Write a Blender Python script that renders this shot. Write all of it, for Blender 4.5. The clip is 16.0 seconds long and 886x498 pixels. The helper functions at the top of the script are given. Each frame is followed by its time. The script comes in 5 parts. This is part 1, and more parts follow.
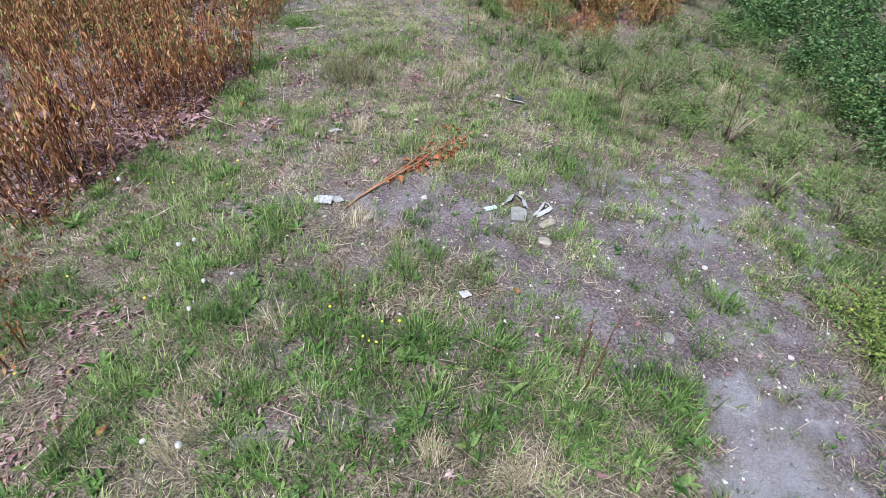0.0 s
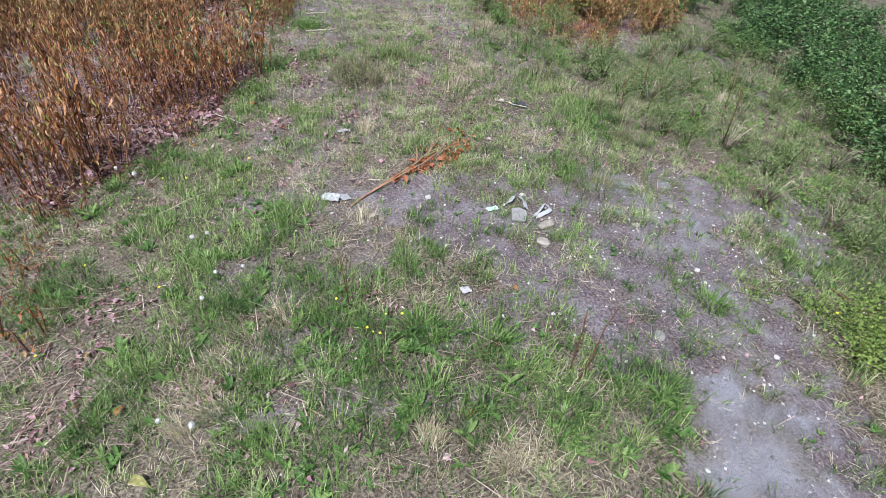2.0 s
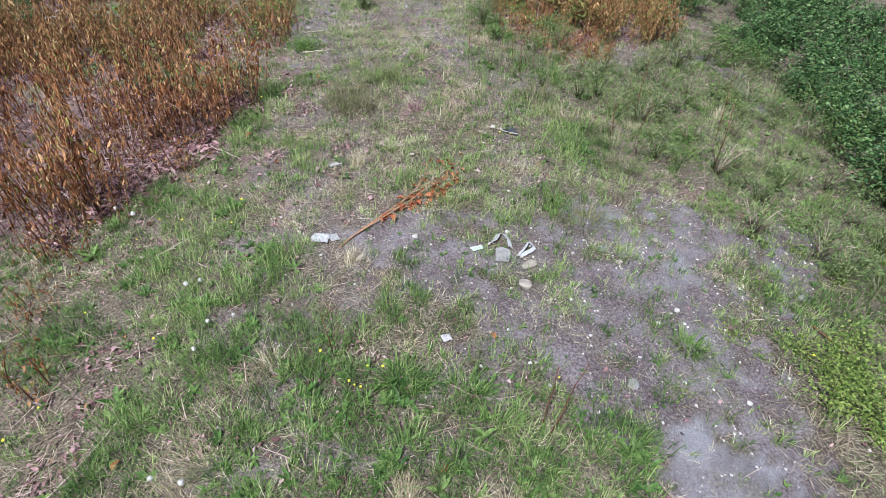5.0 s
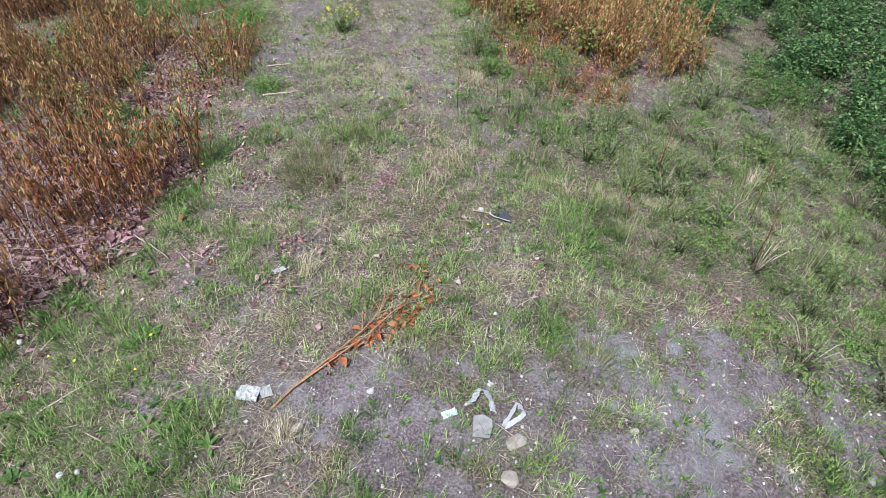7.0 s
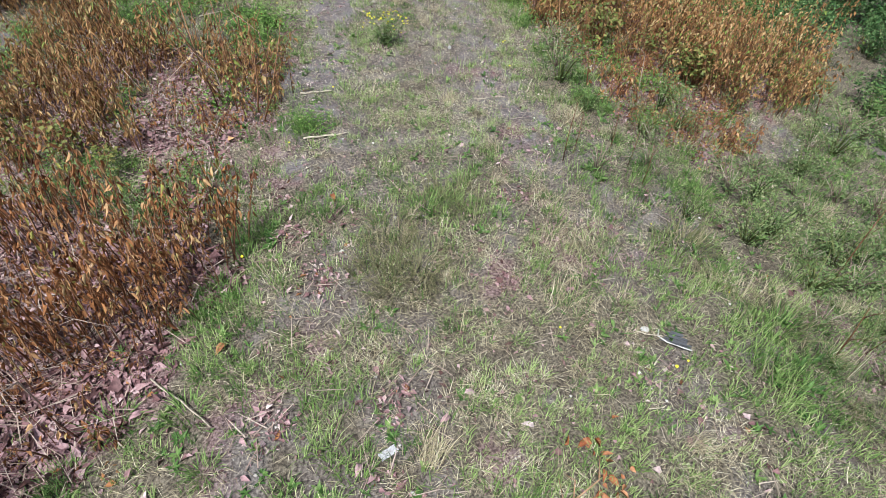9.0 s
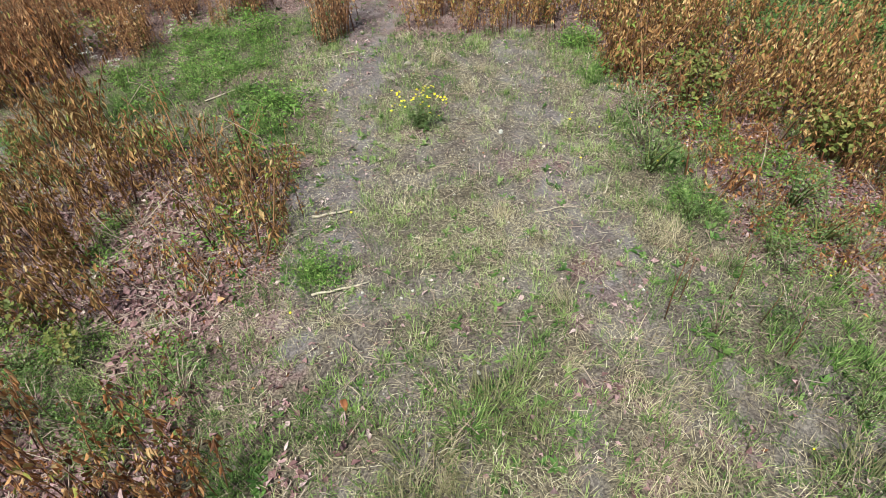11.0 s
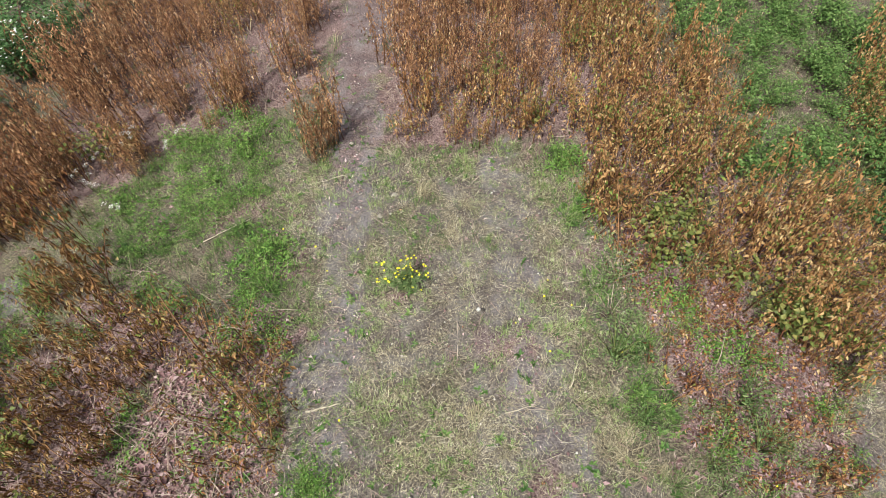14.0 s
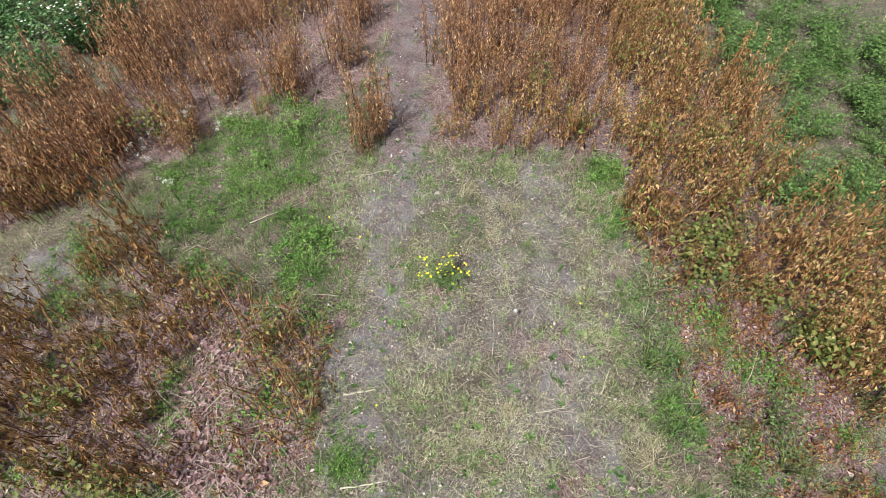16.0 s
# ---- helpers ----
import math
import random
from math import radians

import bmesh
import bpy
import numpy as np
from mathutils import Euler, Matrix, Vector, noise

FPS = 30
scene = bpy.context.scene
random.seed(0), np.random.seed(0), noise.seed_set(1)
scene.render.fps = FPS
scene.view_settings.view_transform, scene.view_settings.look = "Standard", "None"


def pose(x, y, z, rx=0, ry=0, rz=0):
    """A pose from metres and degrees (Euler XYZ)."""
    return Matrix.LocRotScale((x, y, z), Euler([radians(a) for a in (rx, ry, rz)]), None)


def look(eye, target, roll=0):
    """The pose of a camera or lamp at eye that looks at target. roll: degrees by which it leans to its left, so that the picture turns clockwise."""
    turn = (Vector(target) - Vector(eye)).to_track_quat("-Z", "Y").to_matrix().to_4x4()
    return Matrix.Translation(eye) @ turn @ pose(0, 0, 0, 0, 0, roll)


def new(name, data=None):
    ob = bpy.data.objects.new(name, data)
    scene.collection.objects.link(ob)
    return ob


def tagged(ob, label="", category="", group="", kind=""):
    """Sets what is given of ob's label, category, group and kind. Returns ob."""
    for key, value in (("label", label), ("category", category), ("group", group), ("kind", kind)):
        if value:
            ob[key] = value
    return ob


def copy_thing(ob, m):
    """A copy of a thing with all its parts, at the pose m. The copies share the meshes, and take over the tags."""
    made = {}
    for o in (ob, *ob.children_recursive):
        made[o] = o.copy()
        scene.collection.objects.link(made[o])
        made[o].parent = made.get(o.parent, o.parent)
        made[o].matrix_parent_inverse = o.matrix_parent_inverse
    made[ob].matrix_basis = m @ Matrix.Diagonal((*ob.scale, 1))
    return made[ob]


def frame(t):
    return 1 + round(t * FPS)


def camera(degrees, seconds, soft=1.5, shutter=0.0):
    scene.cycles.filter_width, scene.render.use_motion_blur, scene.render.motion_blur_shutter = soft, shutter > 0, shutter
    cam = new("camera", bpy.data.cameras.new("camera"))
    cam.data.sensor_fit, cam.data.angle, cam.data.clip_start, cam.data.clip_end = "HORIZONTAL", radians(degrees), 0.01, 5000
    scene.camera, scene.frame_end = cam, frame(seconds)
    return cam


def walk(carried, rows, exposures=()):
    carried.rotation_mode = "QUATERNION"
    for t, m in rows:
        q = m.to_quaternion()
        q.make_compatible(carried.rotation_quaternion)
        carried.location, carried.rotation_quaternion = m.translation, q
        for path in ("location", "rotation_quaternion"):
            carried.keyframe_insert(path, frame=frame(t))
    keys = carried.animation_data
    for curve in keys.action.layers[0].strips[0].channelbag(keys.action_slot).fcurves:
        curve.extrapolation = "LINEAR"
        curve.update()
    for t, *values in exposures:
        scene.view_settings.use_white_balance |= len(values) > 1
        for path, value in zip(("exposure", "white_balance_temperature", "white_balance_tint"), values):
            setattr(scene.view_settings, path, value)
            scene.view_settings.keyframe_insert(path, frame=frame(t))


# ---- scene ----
cam = camera(78.0, 16.0, soft=0.5)
PATH = [
    (0, (-1.107, -3.353, 2.409), (-0.852, -1.816, 1.156), 2.7),
    (0.5, (-1.103, -3.374, 2.435), (-0.847, -1.835, 1.183), 3.1),
    (1, (-1.106, -3.409, 2.46), (-0.856, -1.868, 1.21), 3.3),
    (1.5, (-1.103, -3.461, 2.464), (-0.853, -1.917, 1.217), 3.8),
    (2, (-1.13, -3.495, 2.482), (-0.882, -1.951, 1.234), 3.7),
    (2.5, (-1.157, -3.525, 2.503), (-0.911, -1.981, 1.255), 3.5),
    (3, (-1.177, -3.565, 2.528), (-0.933, -2.022, 1.279), 3.3),
    (3.2, (-1.182, -3.585, 2.542), (-0.944, -2.04, 1.295), 3.0),
    (5.3, (-0.861, -3.202, 2.953), (-0.679, -1.69, 1.657), 1.5),
    (5.5, (-0.845, -3.098, 2.977), (-0.671, -1.588, 1.677), 1.0),
    (6, (-0.741, -2.761, 3.046), (-0.577, -1.262, 1.732), 0.6),
    (6.5, (-0.59, -2.291, 3.096), (-0.423, -0.808, 1.764), 1.3),
    (7, (-0.47, -1.756, 3.111), (-0.297, -0.288, 1.764), 2.2),
    (7.5, (-0.446, -1.25, 3.115), (-0.24, 0.198, 1.751), 4.8),
    (8, (-0.668, -0.761, 3.095), (-0.437, 0.664, 1.71), 5.6),
    (8.5, (-1.043, -0.304, 2.978), (-0.765, 1.106, 1.587), 7.1),
    (9, (-1.495, 0.135, 2.796), (-1.2, 1.546, 1.409), 5.8),
    (9.2, (-1.636, 0.321, 2.759), (-1.341, 1.725, 1.366), 4.9),
    (11.3, (-1.123, 2.213, 2.958), (-1.07, 3.605, 1.523), -3.0),
    (11.5, (-1.106, 2.366, 3.137), (-1.054, 3.737, 1.682), -3.2),
    (12, (-1.023, 2.69, 3.517), (-0.982, 4.013, 2.018), -3.7),
    (12.5, (-0.915, 2.934, 3.823), (-0.887, 4.217, 2.289), -3.9),
    (13, (-0.795, 3.149, 4.135), (-0.78, 4.39, 2.567), -4.1),
    (13.5, (-0.742, 3.357, 4.436), (-0.739, 4.556, 2.835), -4.8),
    (14, (-0.681, 3.517, 4.689), (-0.69, 4.683, 3.064), -5.5),
    (14.5, (-0.631, 3.549, 4.78), (-0.642, 4.705, 3.148), -5.5),
    (15, (-0.628, 3.504, 4.755), (-0.634, 4.666, 3.127), -4.9),
    (15.5, (-0.738, 3.451, 4.742), (-0.749, 4.621, 3.12), -4.4),
    (16, (-1.027, 3.407, 4.815), (-1.063, 4.579, 3.195), -1.7),
]
EXPOSURE = 0.34
walk(cam, [(t, look(eye, target, roll)) for t, eye, target, roll in PATH],
     exposures=[(t, EXPOSURE, kelvin, tint) for t, kelvin, tint in ((0.0, 5800, 13), (7.0, 5850, 10), (9.2, 6050, 5), (11.3, 6650, 0), (12.5, 6850, 1), (14.5, 6500, 3), (16.0, 6350, 3))])

# ---- daylight: a bright overcast sky with a broad, weak sun ----
SUN_ELEVATION, SUN_AZIMUTH = radians(58), radians(215)
world = bpy.data.worlds.new("sky")
scene.world = world
world.use_nodes = True
wn = world.node_tree.nodes
sky = wn.new("ShaderNodeTexSky")
sky.sky_type, sky.sun_disc = "NISHITA", False
sky.sun_elevation, sky.sun_rotation = SUN_ELEVATION, SUN_AZIMUTH
sky.dust_density, sky.air_density = 5.0, 1.0
wn["Background"].inputs["Strength"].default_value = 0.077
world.node_tree.links.new(sky.outputs["Color"], wn["Background"].inputs["Color"])

sun = new("sun", bpy.data.lights.new("sun", "SUN"))
sun.data.energy, sun.data.angle, sun.data.color = 4.05, radians(5), (1.0, 0.96, 0.9)
sun.matrix_world = look((10 * math.sin(SUN_AZIMUTH) * math.cos(SUN_ELEVATION), 10 * math.cos(SUN_AZIMUTH) * math.cos(SUN_ELEVATION),
                         10 * math.sin(SUN_ELEVATION)), (0, 0, 0))

# ---- smooth noise on the plan ----
RNG = np.random.default_rng(7)


def value_noise(x, y, seed=0):
    xi, yi = np.floor(x), np.floor(y)
    fx, fy = x - xi, y - yi
    fx, fy = fx * fx * (3 - 2 * fx), fy * fy * (3 - 2 * fy)

    def lattice(a, b):
        v = np.sin(a * 127.1 + b * 311.7 + seed * 74.7) * 43758.5453
        return v - np.floor(v)

    low = lattice(xi, yi) * (1 - fx) + lattice(xi + 1, yi) * fx
    high = lattice(xi, yi + 1) * (1 - fx) + lattice(xi + 1, yi + 1) * fx
    return low * (1 - fy) + high * fy


def fbm(x, y, size, seed=0, octaves=3):
    """Noise from 0 to 1 whose largest swells are size metres across."""
    x, y = np.asarray(x, float), np.asarray(y, float)
    total, weight, out = 0.0, 1.0, 0.0
    for n in range(octaves):
        out = out + weight * value_noise(x / size * 2**n + 17.3 * n, y / size * 2**n + 5.9 * n, seed + n)
        total += weight
        weight *= 0.55
    return out / total


def base_height(x, y):
    """The crowned track and its falling shoulders, without the small lumps."""
    x, y = np.asarray(x, float), np.asarray(y, float)
    crown = np.clip(0.0364 - 0.0032 * y, 0.008, 0.045)
    across = x * x / np.sqrt(1 + (x / 6) ** 4)
    along = np.clip(y, -6, 12)
    return (-0.02 - 0.02 * x * np.exp(-((x / 8) ** 2)) + 0.0277 * along
            - 0.0031 * along**2 * np.where(along > 0, 1, 0.6) - crown * across)


def height(x, y):
    near = np.exp(-((np.asarray(x, float) / 25) ** 2) - ((np.asarray(y, float) - 5) / 25) ** 2)
    lumps = 0.10 * (fbm(x, y, 1.1, 3) - 0.5) + 0.035 * (fbm(x, y, 0.22, 9) - 0.5)
    return base_height(x, y) + near * lumps


# ---- the plan: outlines of what grows where ----
SOIL = [(-1.45, 0.45), (-0.8, 0.75), (0.1, 0.6), (1.1, 0.75), (2.1, 0.85), (2.85, 0.5), (3.5, 0.6), (3.4, 0.15), (2.8, -0.3), (2.0, -0.95), (1.75, -1.7),
        (1.5, -3.2), (0.3, -3.2), (0.5, -1.9), (0.35, -1.6), (-0.05, -1.4), (-0.25, -0.95), (-0.55, -0.55), (-1.0, -0.25)]
SAND = [(0.35, -3.0), (0.45, -2.0), (0.62, -1.68), (1.05, -1.6), (1.3, -1.8), (1.2, -2.1), (1.1, -3.0)]
SAND_STREAK = [(1.7, 0.5), (2.0, 0.35), (1.75, -0.3), (1.6, -0.8), (1.45, -1.3), (1.15, -1.4), (1.3, -0.7), (1.5, -0.1)]
STAND_NEAR = [(-4.6, 0.8), (-3.9, 1.35), (-3.65, 2.0), (-3.2, 2.35), (-2.7, 2.5), (-2.75, 3.2), (-3.4, 3.5), (-3.9, 4.1), (-6.5, 4.2), (-7.3, 4.0),
              (-7.2, 1.0), (-6.5, -0.2)]
STAND_MIDDLE = [(-2.3, 4.7), (-1.95, 5.4), (-2.3, 6.05), (-3.2, 6.4), (-4.0, 6.5), (-3.8, 5.9), (-2.95, 5.75), (-2.75, 4.7)]
STAND_WEST = [(-3.3, 4.55), (-3.7, 5.2), (-3.6, 6.2), (-4.3, 6.7), (-5.1, 6.3), (-7.3, 6.5), (-7.3, 4.6), (-4.2, 4.4)]
STAND_BACK = [(-6.9, 7.2), (-5.75, 7.65), (-5.1, 8.2), (-4.4, 8.5), (-3.6, 9.05), (-2.6, 9.45), (-2.2, 9.9), (-2.25, 14.5), (-5.0, 14.5), (-5.7, 11.3), (-6.05, 9.7), (-6.9, 8.8), (-7.3, 8.0)]
STAND_REAR = [(-1.3, 8.75), (-0.4, 8.45), (0.3, 8.25), (1.0, 8.1), (1.0, 7.1), (1.8, 7.05), (1.9, 7.5), (2.6, 7.6), (3.05, 8.1), (3.0, 8.8), (2.75, 9.4), (2.5, 10.0), (2.5, 14.5), (-1.1, 14.5),
              (-1.2, 10.0)]
STAND_EAST = [(1.75, 6.9), (1.7, 6.2), (2.06, 5.9), (2.55, 5.65), (2.55, 5.2), (2.9, 5.1), (3.4, 5.15), (4.0, 5.7), (3.9, 6.8), (3.4, 7.4), (2.3, 7.4)]
SPARSE_EAST = [(1.15, 5.6), (1.3, 4.6), (1.65, 3.9), (2.25, 4.0), (2.55, 4.6), (2.95, 5.05), (2.75, 5.6), (2.35, 6.3), (1.95, 7.2), (1.4, 7.9), (1.0, 7.7), (0.95, 6.6)]
CLEARING = [(-3.6, 5.0), (-3.45, 5.9), (-2.95, 5.7), (-2.65, 4.9), (-2.75, 4.2), (-3.0, 3.9), (-3.25, 4.4)]
LITTER_WEST = [(-4.2, 0.9), (-3.3, 1.2), (-2.45, 2.0), (-2.5, 2.9), (-2.6, 3.5), (-3.0, 4.4), (-3.5, 3.2), (-3.8, 2.0)]
FOOTPATH = [(-1.95, 8.1), (-1.4, 8.15), (-1.3, 9.0), (-1.35, 10.0), (-1.2, 11.4), (-1.2, 14.0), (-1.9, 14.0), (-1.95, 11.4), (-2.0, 9.6)]
BRAMBLES_EAST = [(4.9, 1.3), (5.15, 4.1), (4.85, 5.2), (5.6, 6.6), (6.3, 9.5), (13, 10), (14, 0), (7.5, -2)]
HERBS_EAST = [(2.35, 1.0), (2.2, 2.1), (2.35, 4.15), (3.0, 4.2), (3.6, 5.1), (5.2, 5.3), (5.5, 4.2), (5.2, 1.4), (7.5, -2), (3.6, -1.5), (2.75, 0.55)]
HERB_FRINGE = [(1.3, 1.1), (1.5, 2.0), (1.4, 2.9), (0.8, 3.4), (0.85, 4.1), (1.4, 4.7), (2.5, 4.4), (2.2, 2.1), (2.35, 1.0)]
BANK_EDGE = [(4.5, 1.2), (4.7, 4.1), (4.4, 5.2), (5.2, 5.6), (5.6, 4.2), (5.4, 1.2)]
GREEN_REAR = [(3.15, 9.2), (3.3, 8.1), (3.9, 7.5), (5.3, 7.2), (6.5, 9.2), (10, 10), (10, 16), (7.2, 16), (6.8, 11.0), (5.6, 10.6), (5.0, 11.4), (5.5, 16), (2.5, 16), (2.5, 11.0)]
BUSHES_WEST = [(-6.35, 10.3), (-6.05, 11.6), (-5.6, 13.2), (-5.2, 15.5), (-13, 16), (-13, 8.6), (-7.5, 9.2)]
GREEN_WEST = [(-4.8, 7.7), (-3.9, 7.1), (-3.0, 7.3), (-2.75, 8.2), (-2.75, 9.2), (-3.6, 9.35), (-4.4, 8.6)]
BARE_WEST = [(-6.2, 6.3), (-5.6, 6.4), (-5.25, 6.8), (-5.35, 7.2), (-5.9, 7.1)]
BARE_EAST = [(3.75, 4.9), (4.0, 5.2), (4.6, 4.95), (4.9, 4.5), (4.6, 3.6), (4.4, 3.0), (4.2, 3.2), (4.4, 4.1), (4.25, 4.6)]
BARE_SHRUB = [(2.45, 4.3), (2.8, 4.25), (3.4, 4.6), (3.3, 5.05), (2.75, 4.95)]
TRACK = [(-2.4, 4.2), (-2.0, 6.0), (-2.6, 8.3), (-1.4, 8.3), (0.5, 8.1), (0.95, 7.5), (0.9, 6.2), (0.3, 4.2)]


def inside(outline, x, y, warp=0.12, seed=0):
    """Whether places lie in an outline whose edge wanders by about warp metres."""
    x, y = np.asarray(x, float), np.asarray(y, float)
    u = x + warp * 3 * (fbm(x, y, 0.5, seed + 40, 4) - 0.5) + warp * 1.4 * (fbm(x, y, 0.09, seed + 45, 2) - 0.5)
    v = y + warp * 3 * (fbm(x, y, 0.5, seed + 60, 4) - 0.5) + warp * 1.4 * (fbm(x, y, 0.09, seed + 65, 2) - 0.5)
    hit = np.zeros(u.shape, bool)
    for (ax, ay), (bx, by) in zip(outline, outline[1:] + outline[:1]):
        if ay != by:
            hit ^= ((ay > v) != (by > v)) & (u < (bx - ax) * (v - ay) / (by - ay) + ax)
    return hit


def any_inside(outlines, x, y, warp=0.12):
    out = np.zeros(np.shape(x), bool)
    for outline in outlines:
        out |= inside(outline, x, y, warp)
    return out


LITTER_NEAR = [(-3.5, -0.5), (-3.0, -0.25), (-2.8, -0.7), (-2.9, -1.2), (-2.9, -1.9), (-3.5, -1.9), (-3.3, -1.2)]
STANDS = [STAND_NEAR, STAND_WEST, STAND_BACK, STAND_REAR, STAND_EAST]


# ---- materials ----
def material(name, roughness=0.8, specular=0.3):
    m = bpy.data.materials.new(name)
    m.use_nodes = True
    b = m.node_tree.nodes["Principled BSDF"]
    b.inputs["Roughness"].default_value = roughness
    b.inputs["Specular IOR Level"].default_value = specular
    return m, m.node_tree.nodes, m.node_tree.links, b


def ramp(nodes, stops):
    r = nodes.new("ShaderNodeValToRGB")
    while len(r.color_ramp.elements) < len(stops):
        r.color_ramp.elements.new(0.5)
    for e, (p, c) in zip(r.color_ramp.elements, stops):
        e.position, e.color = p, (*c, 1)
    return r


def noise_node(nodes, links, scale, detail=4.0, rough=0.6):
    coords = nodes.new("ShaderNodeNewGeometry")
    n = nodes.new("ShaderNodeTexNoise")
    n.inputs["Scale"].default_value, n.inputs["Detail"].default_value, n.inputs["Roughness"].default_value = scale, detail, rough
    links.new(coords.outputs["Position"], n.inputs["Vector"])
    return n


def mixed(nodes, links, factor, a, b, mode="MIX"):
    n = nodes.new("ShaderNodeMix")
    n.data_type, n.blend_type = "RGBA", mode
    for socket, value in ((n.inputs[0], factor), (n.inputs[6], a), (n.inputs[7], b)):
        if isinstance(value, (int, float)):
            socket.default_value = value
        elif isinstance(value, tuple):
            socket.default_value = (*value, 1)
        else:
            links.new(value, socket)
    return n.outputs[2]


def leafy(name, stops, roughness=0.65, glow=0.25, specular=0.25, patch=0.35):
    """Plant matter whose tone differs from piece to piece, and which lets some light through."""
    m, nodes, links, b = material(name, roughness, specular)
    tone = nodes.new("ShaderNodeAttribute")
    tone.attribute_name = "tone"
    r = ramp(nodes, stops)
    links.new(tone.outputs["Fac"], r.inputs["Fac"])
    n = noise_node(nodes, links, 45.0, 3.0)
    shade = nodes.new("ShaderNodeMapRange")
    shade.inputs["From Min"].default_value, shade.inputs["From Max"].default_value = 0.3, 0.7
    shade.inputs["To Min"].default_value, shade.inputs["To Max"].default_value = 1.0 - patch, 1.0 + patch
    links.new(n.outputs["Fac"], shade.inputs["Value"])
    scale = nodes.new("ShaderNodeVectorMath")
    scale.operation = "SCALE"
    links.new(r.outputs["Color"], scale.inputs[0])
    links.new(shade.outputs["Result"], scale.inputs["Scale"])
    links.new(scale.outputs["Vector"], b.inputs["Base Color"])
    if glow:
        t = nodes.new("ShaderNodeBsdfTranslucent")
        links.new(scale.outputs["Vector"], t.inputs["Color"])
        add = nodes.new("ShaderNodeMixShader")
        add.inputs[0].default_value = glow
        links.new(b.outputs[0], add.inputs[1])
        links.new(t.outputs[0], add.inputs[2])
        links.new(add.outputs[0], nodes["Material Output"].inputs["Surface"])
    return m


def mottled(name, dark, light, scale=30.0, roughness=0.8, bump=0.3, specular=0.3, fine=None):
    m, nodes, links, b = material(name, roughness, specular)
    n = noise_node(nodes, links, scale, 6.0)
    r = ramp(nodes, [(0.3, dark), (0.7, light)])
    links.new(n.outputs["Fac"], r.inputs["Fac"])
    links.new(r.outputs["Color"], b.inputs["Base Color"])
    g = noise_node(nodes, links, fine or scale * 5, 5.0)
    bp = nodes.new("ShaderNodeBump")
    bp.inputs["Strength"].default_value, bp.inputs["Distance"].default_value = bump, 0.01
    links.new(g.outputs["Fac"], bp.inputs["Height"])
    links.new(bp.outputs["Normal"], b.inputs["Normal"])
    return m


GRASS = leafy("green grass", [(0.0, (0.05, 0.105, 0.032)), (0.35, (0.115, 0.21, 0.054)), (0.7, (0.22, 0.335, 0.1)), (1.0, (0.4, 0.5, 0.21))])
STRAW = leafy("dry grass", [(0.0, (0.14, 0.11, 0.075)), (0.4, (0.37, 0.32, 0.21)), (0.8, (0.6, 0.54, 0.38)), (1.0, (0.78, 0.74, 0.59))], glow=0.15)
DEAD_LEAF = leafy("dead leaf litter", [(0.0, (0.08, 0.04, 0.038)), (0.35, (0.26, 0.145, 0.155)), (0.7, (0.44, 0.295, 0.315)), (1.0, (0.64, 0.53, 0.53))], glow=0.05)
DEAD_STALK = leafy("dead stalk", [(0.0, (0.17, 0.11, 0.095)), (0.5, (0.36, 0.27, 0.23)), (1.0, (0.56, 0.48, 0.41))], glow=0.0)
RUSSET = leafy("russet dead foliage", [(0.0, (0.06, 0.028, 0.018)), (0.3, (0.21, 0.088, 0.04)), (0.6, (0.43, 0.2, 0.085)), (0.85, (0.62, 0.42, 0.23)),
                                       (1.0, (0.36, 0.36, 0.1))], glow=0.2)
OCHRE = leafy("ochre withering foliage", [(0.0, (0.07, 0.034, 0.018)), (0.3, (0.27, 0.14, 0.058)), (0.6, (0.49, 0.28, 0.12)), (0.85, (0.66, 0.49, 0.27)),
                                          (1.0, (0.22, 0.3, 0.07))], glow=0.2)
TANGLE = leafy("tan dead leaf", [(0.0, (0.06, 0.034, 0.018)), (0.3, (0.22, 0.115, 0.048)), (0.6, (0.4, 0.235, 0.1)), (0.85, (0.6, 0.46, 0.24)),
                                 (1.0, (0.24, 0.28, 0.07))], glow=0.2)
ROSY = leafy("rosy brown dried foliage", [(0.0, (0.09, 0.045, 0.03)), (0.4, (0.36, 0.18, 0.098)), (0.8, (0.64, 0.39, 0.21)), (1.0, (0.74, 0.56, 0.36))], glow=0.2)
AMBER = leafy("amber dead foliage", [(0.0, (0.07, 0.034, 0.018)), (0.3, (0.27, 0.13, 0.052)), (0.6, (0.5, 0.275, 0.115)), (0.85, (0.67, 0.48, 0.26)), (1.0, (0.3, 0.32, 0.09))], glow=0.2)
HERB = leafy("dull herb leaf", [(0.0, (0.05, 0.085, 0.035)), (0.4, (0.15, 0.23, 0.09)), (0.8, (0.26, 0.34, 0.15)), (1.0, (0.4, 0.41, 0.23))], roughness=0.8, specular=0.12)
RED_STEM = leafy("dry reddish stem", [(0.0, (0.08, 0.04, 0.03)), (0.5, (0.2, 0.09, 0.05)), (1.0, (0.38, 0.22, 0.12))], glow=0.0)
BRAMBLE = leafy("bramble leaf", [(0.0, (0.012, 0.04, 0.014)), (0.4, (0.052, 0.125, 0.038)), (0.8, (0.16, 0.27, 0.1)), (1.0, (0.31, 0.42, 0.21))], roughness=0.45)
NETTLE = leafy("nettle leaf", [(0.0, (0.035, 0.08, 0.02)), (0.5, (0.12, 0.22, 0.06)), (1.0, (0.27, 0.38, 0.14))], roughness=0.5)
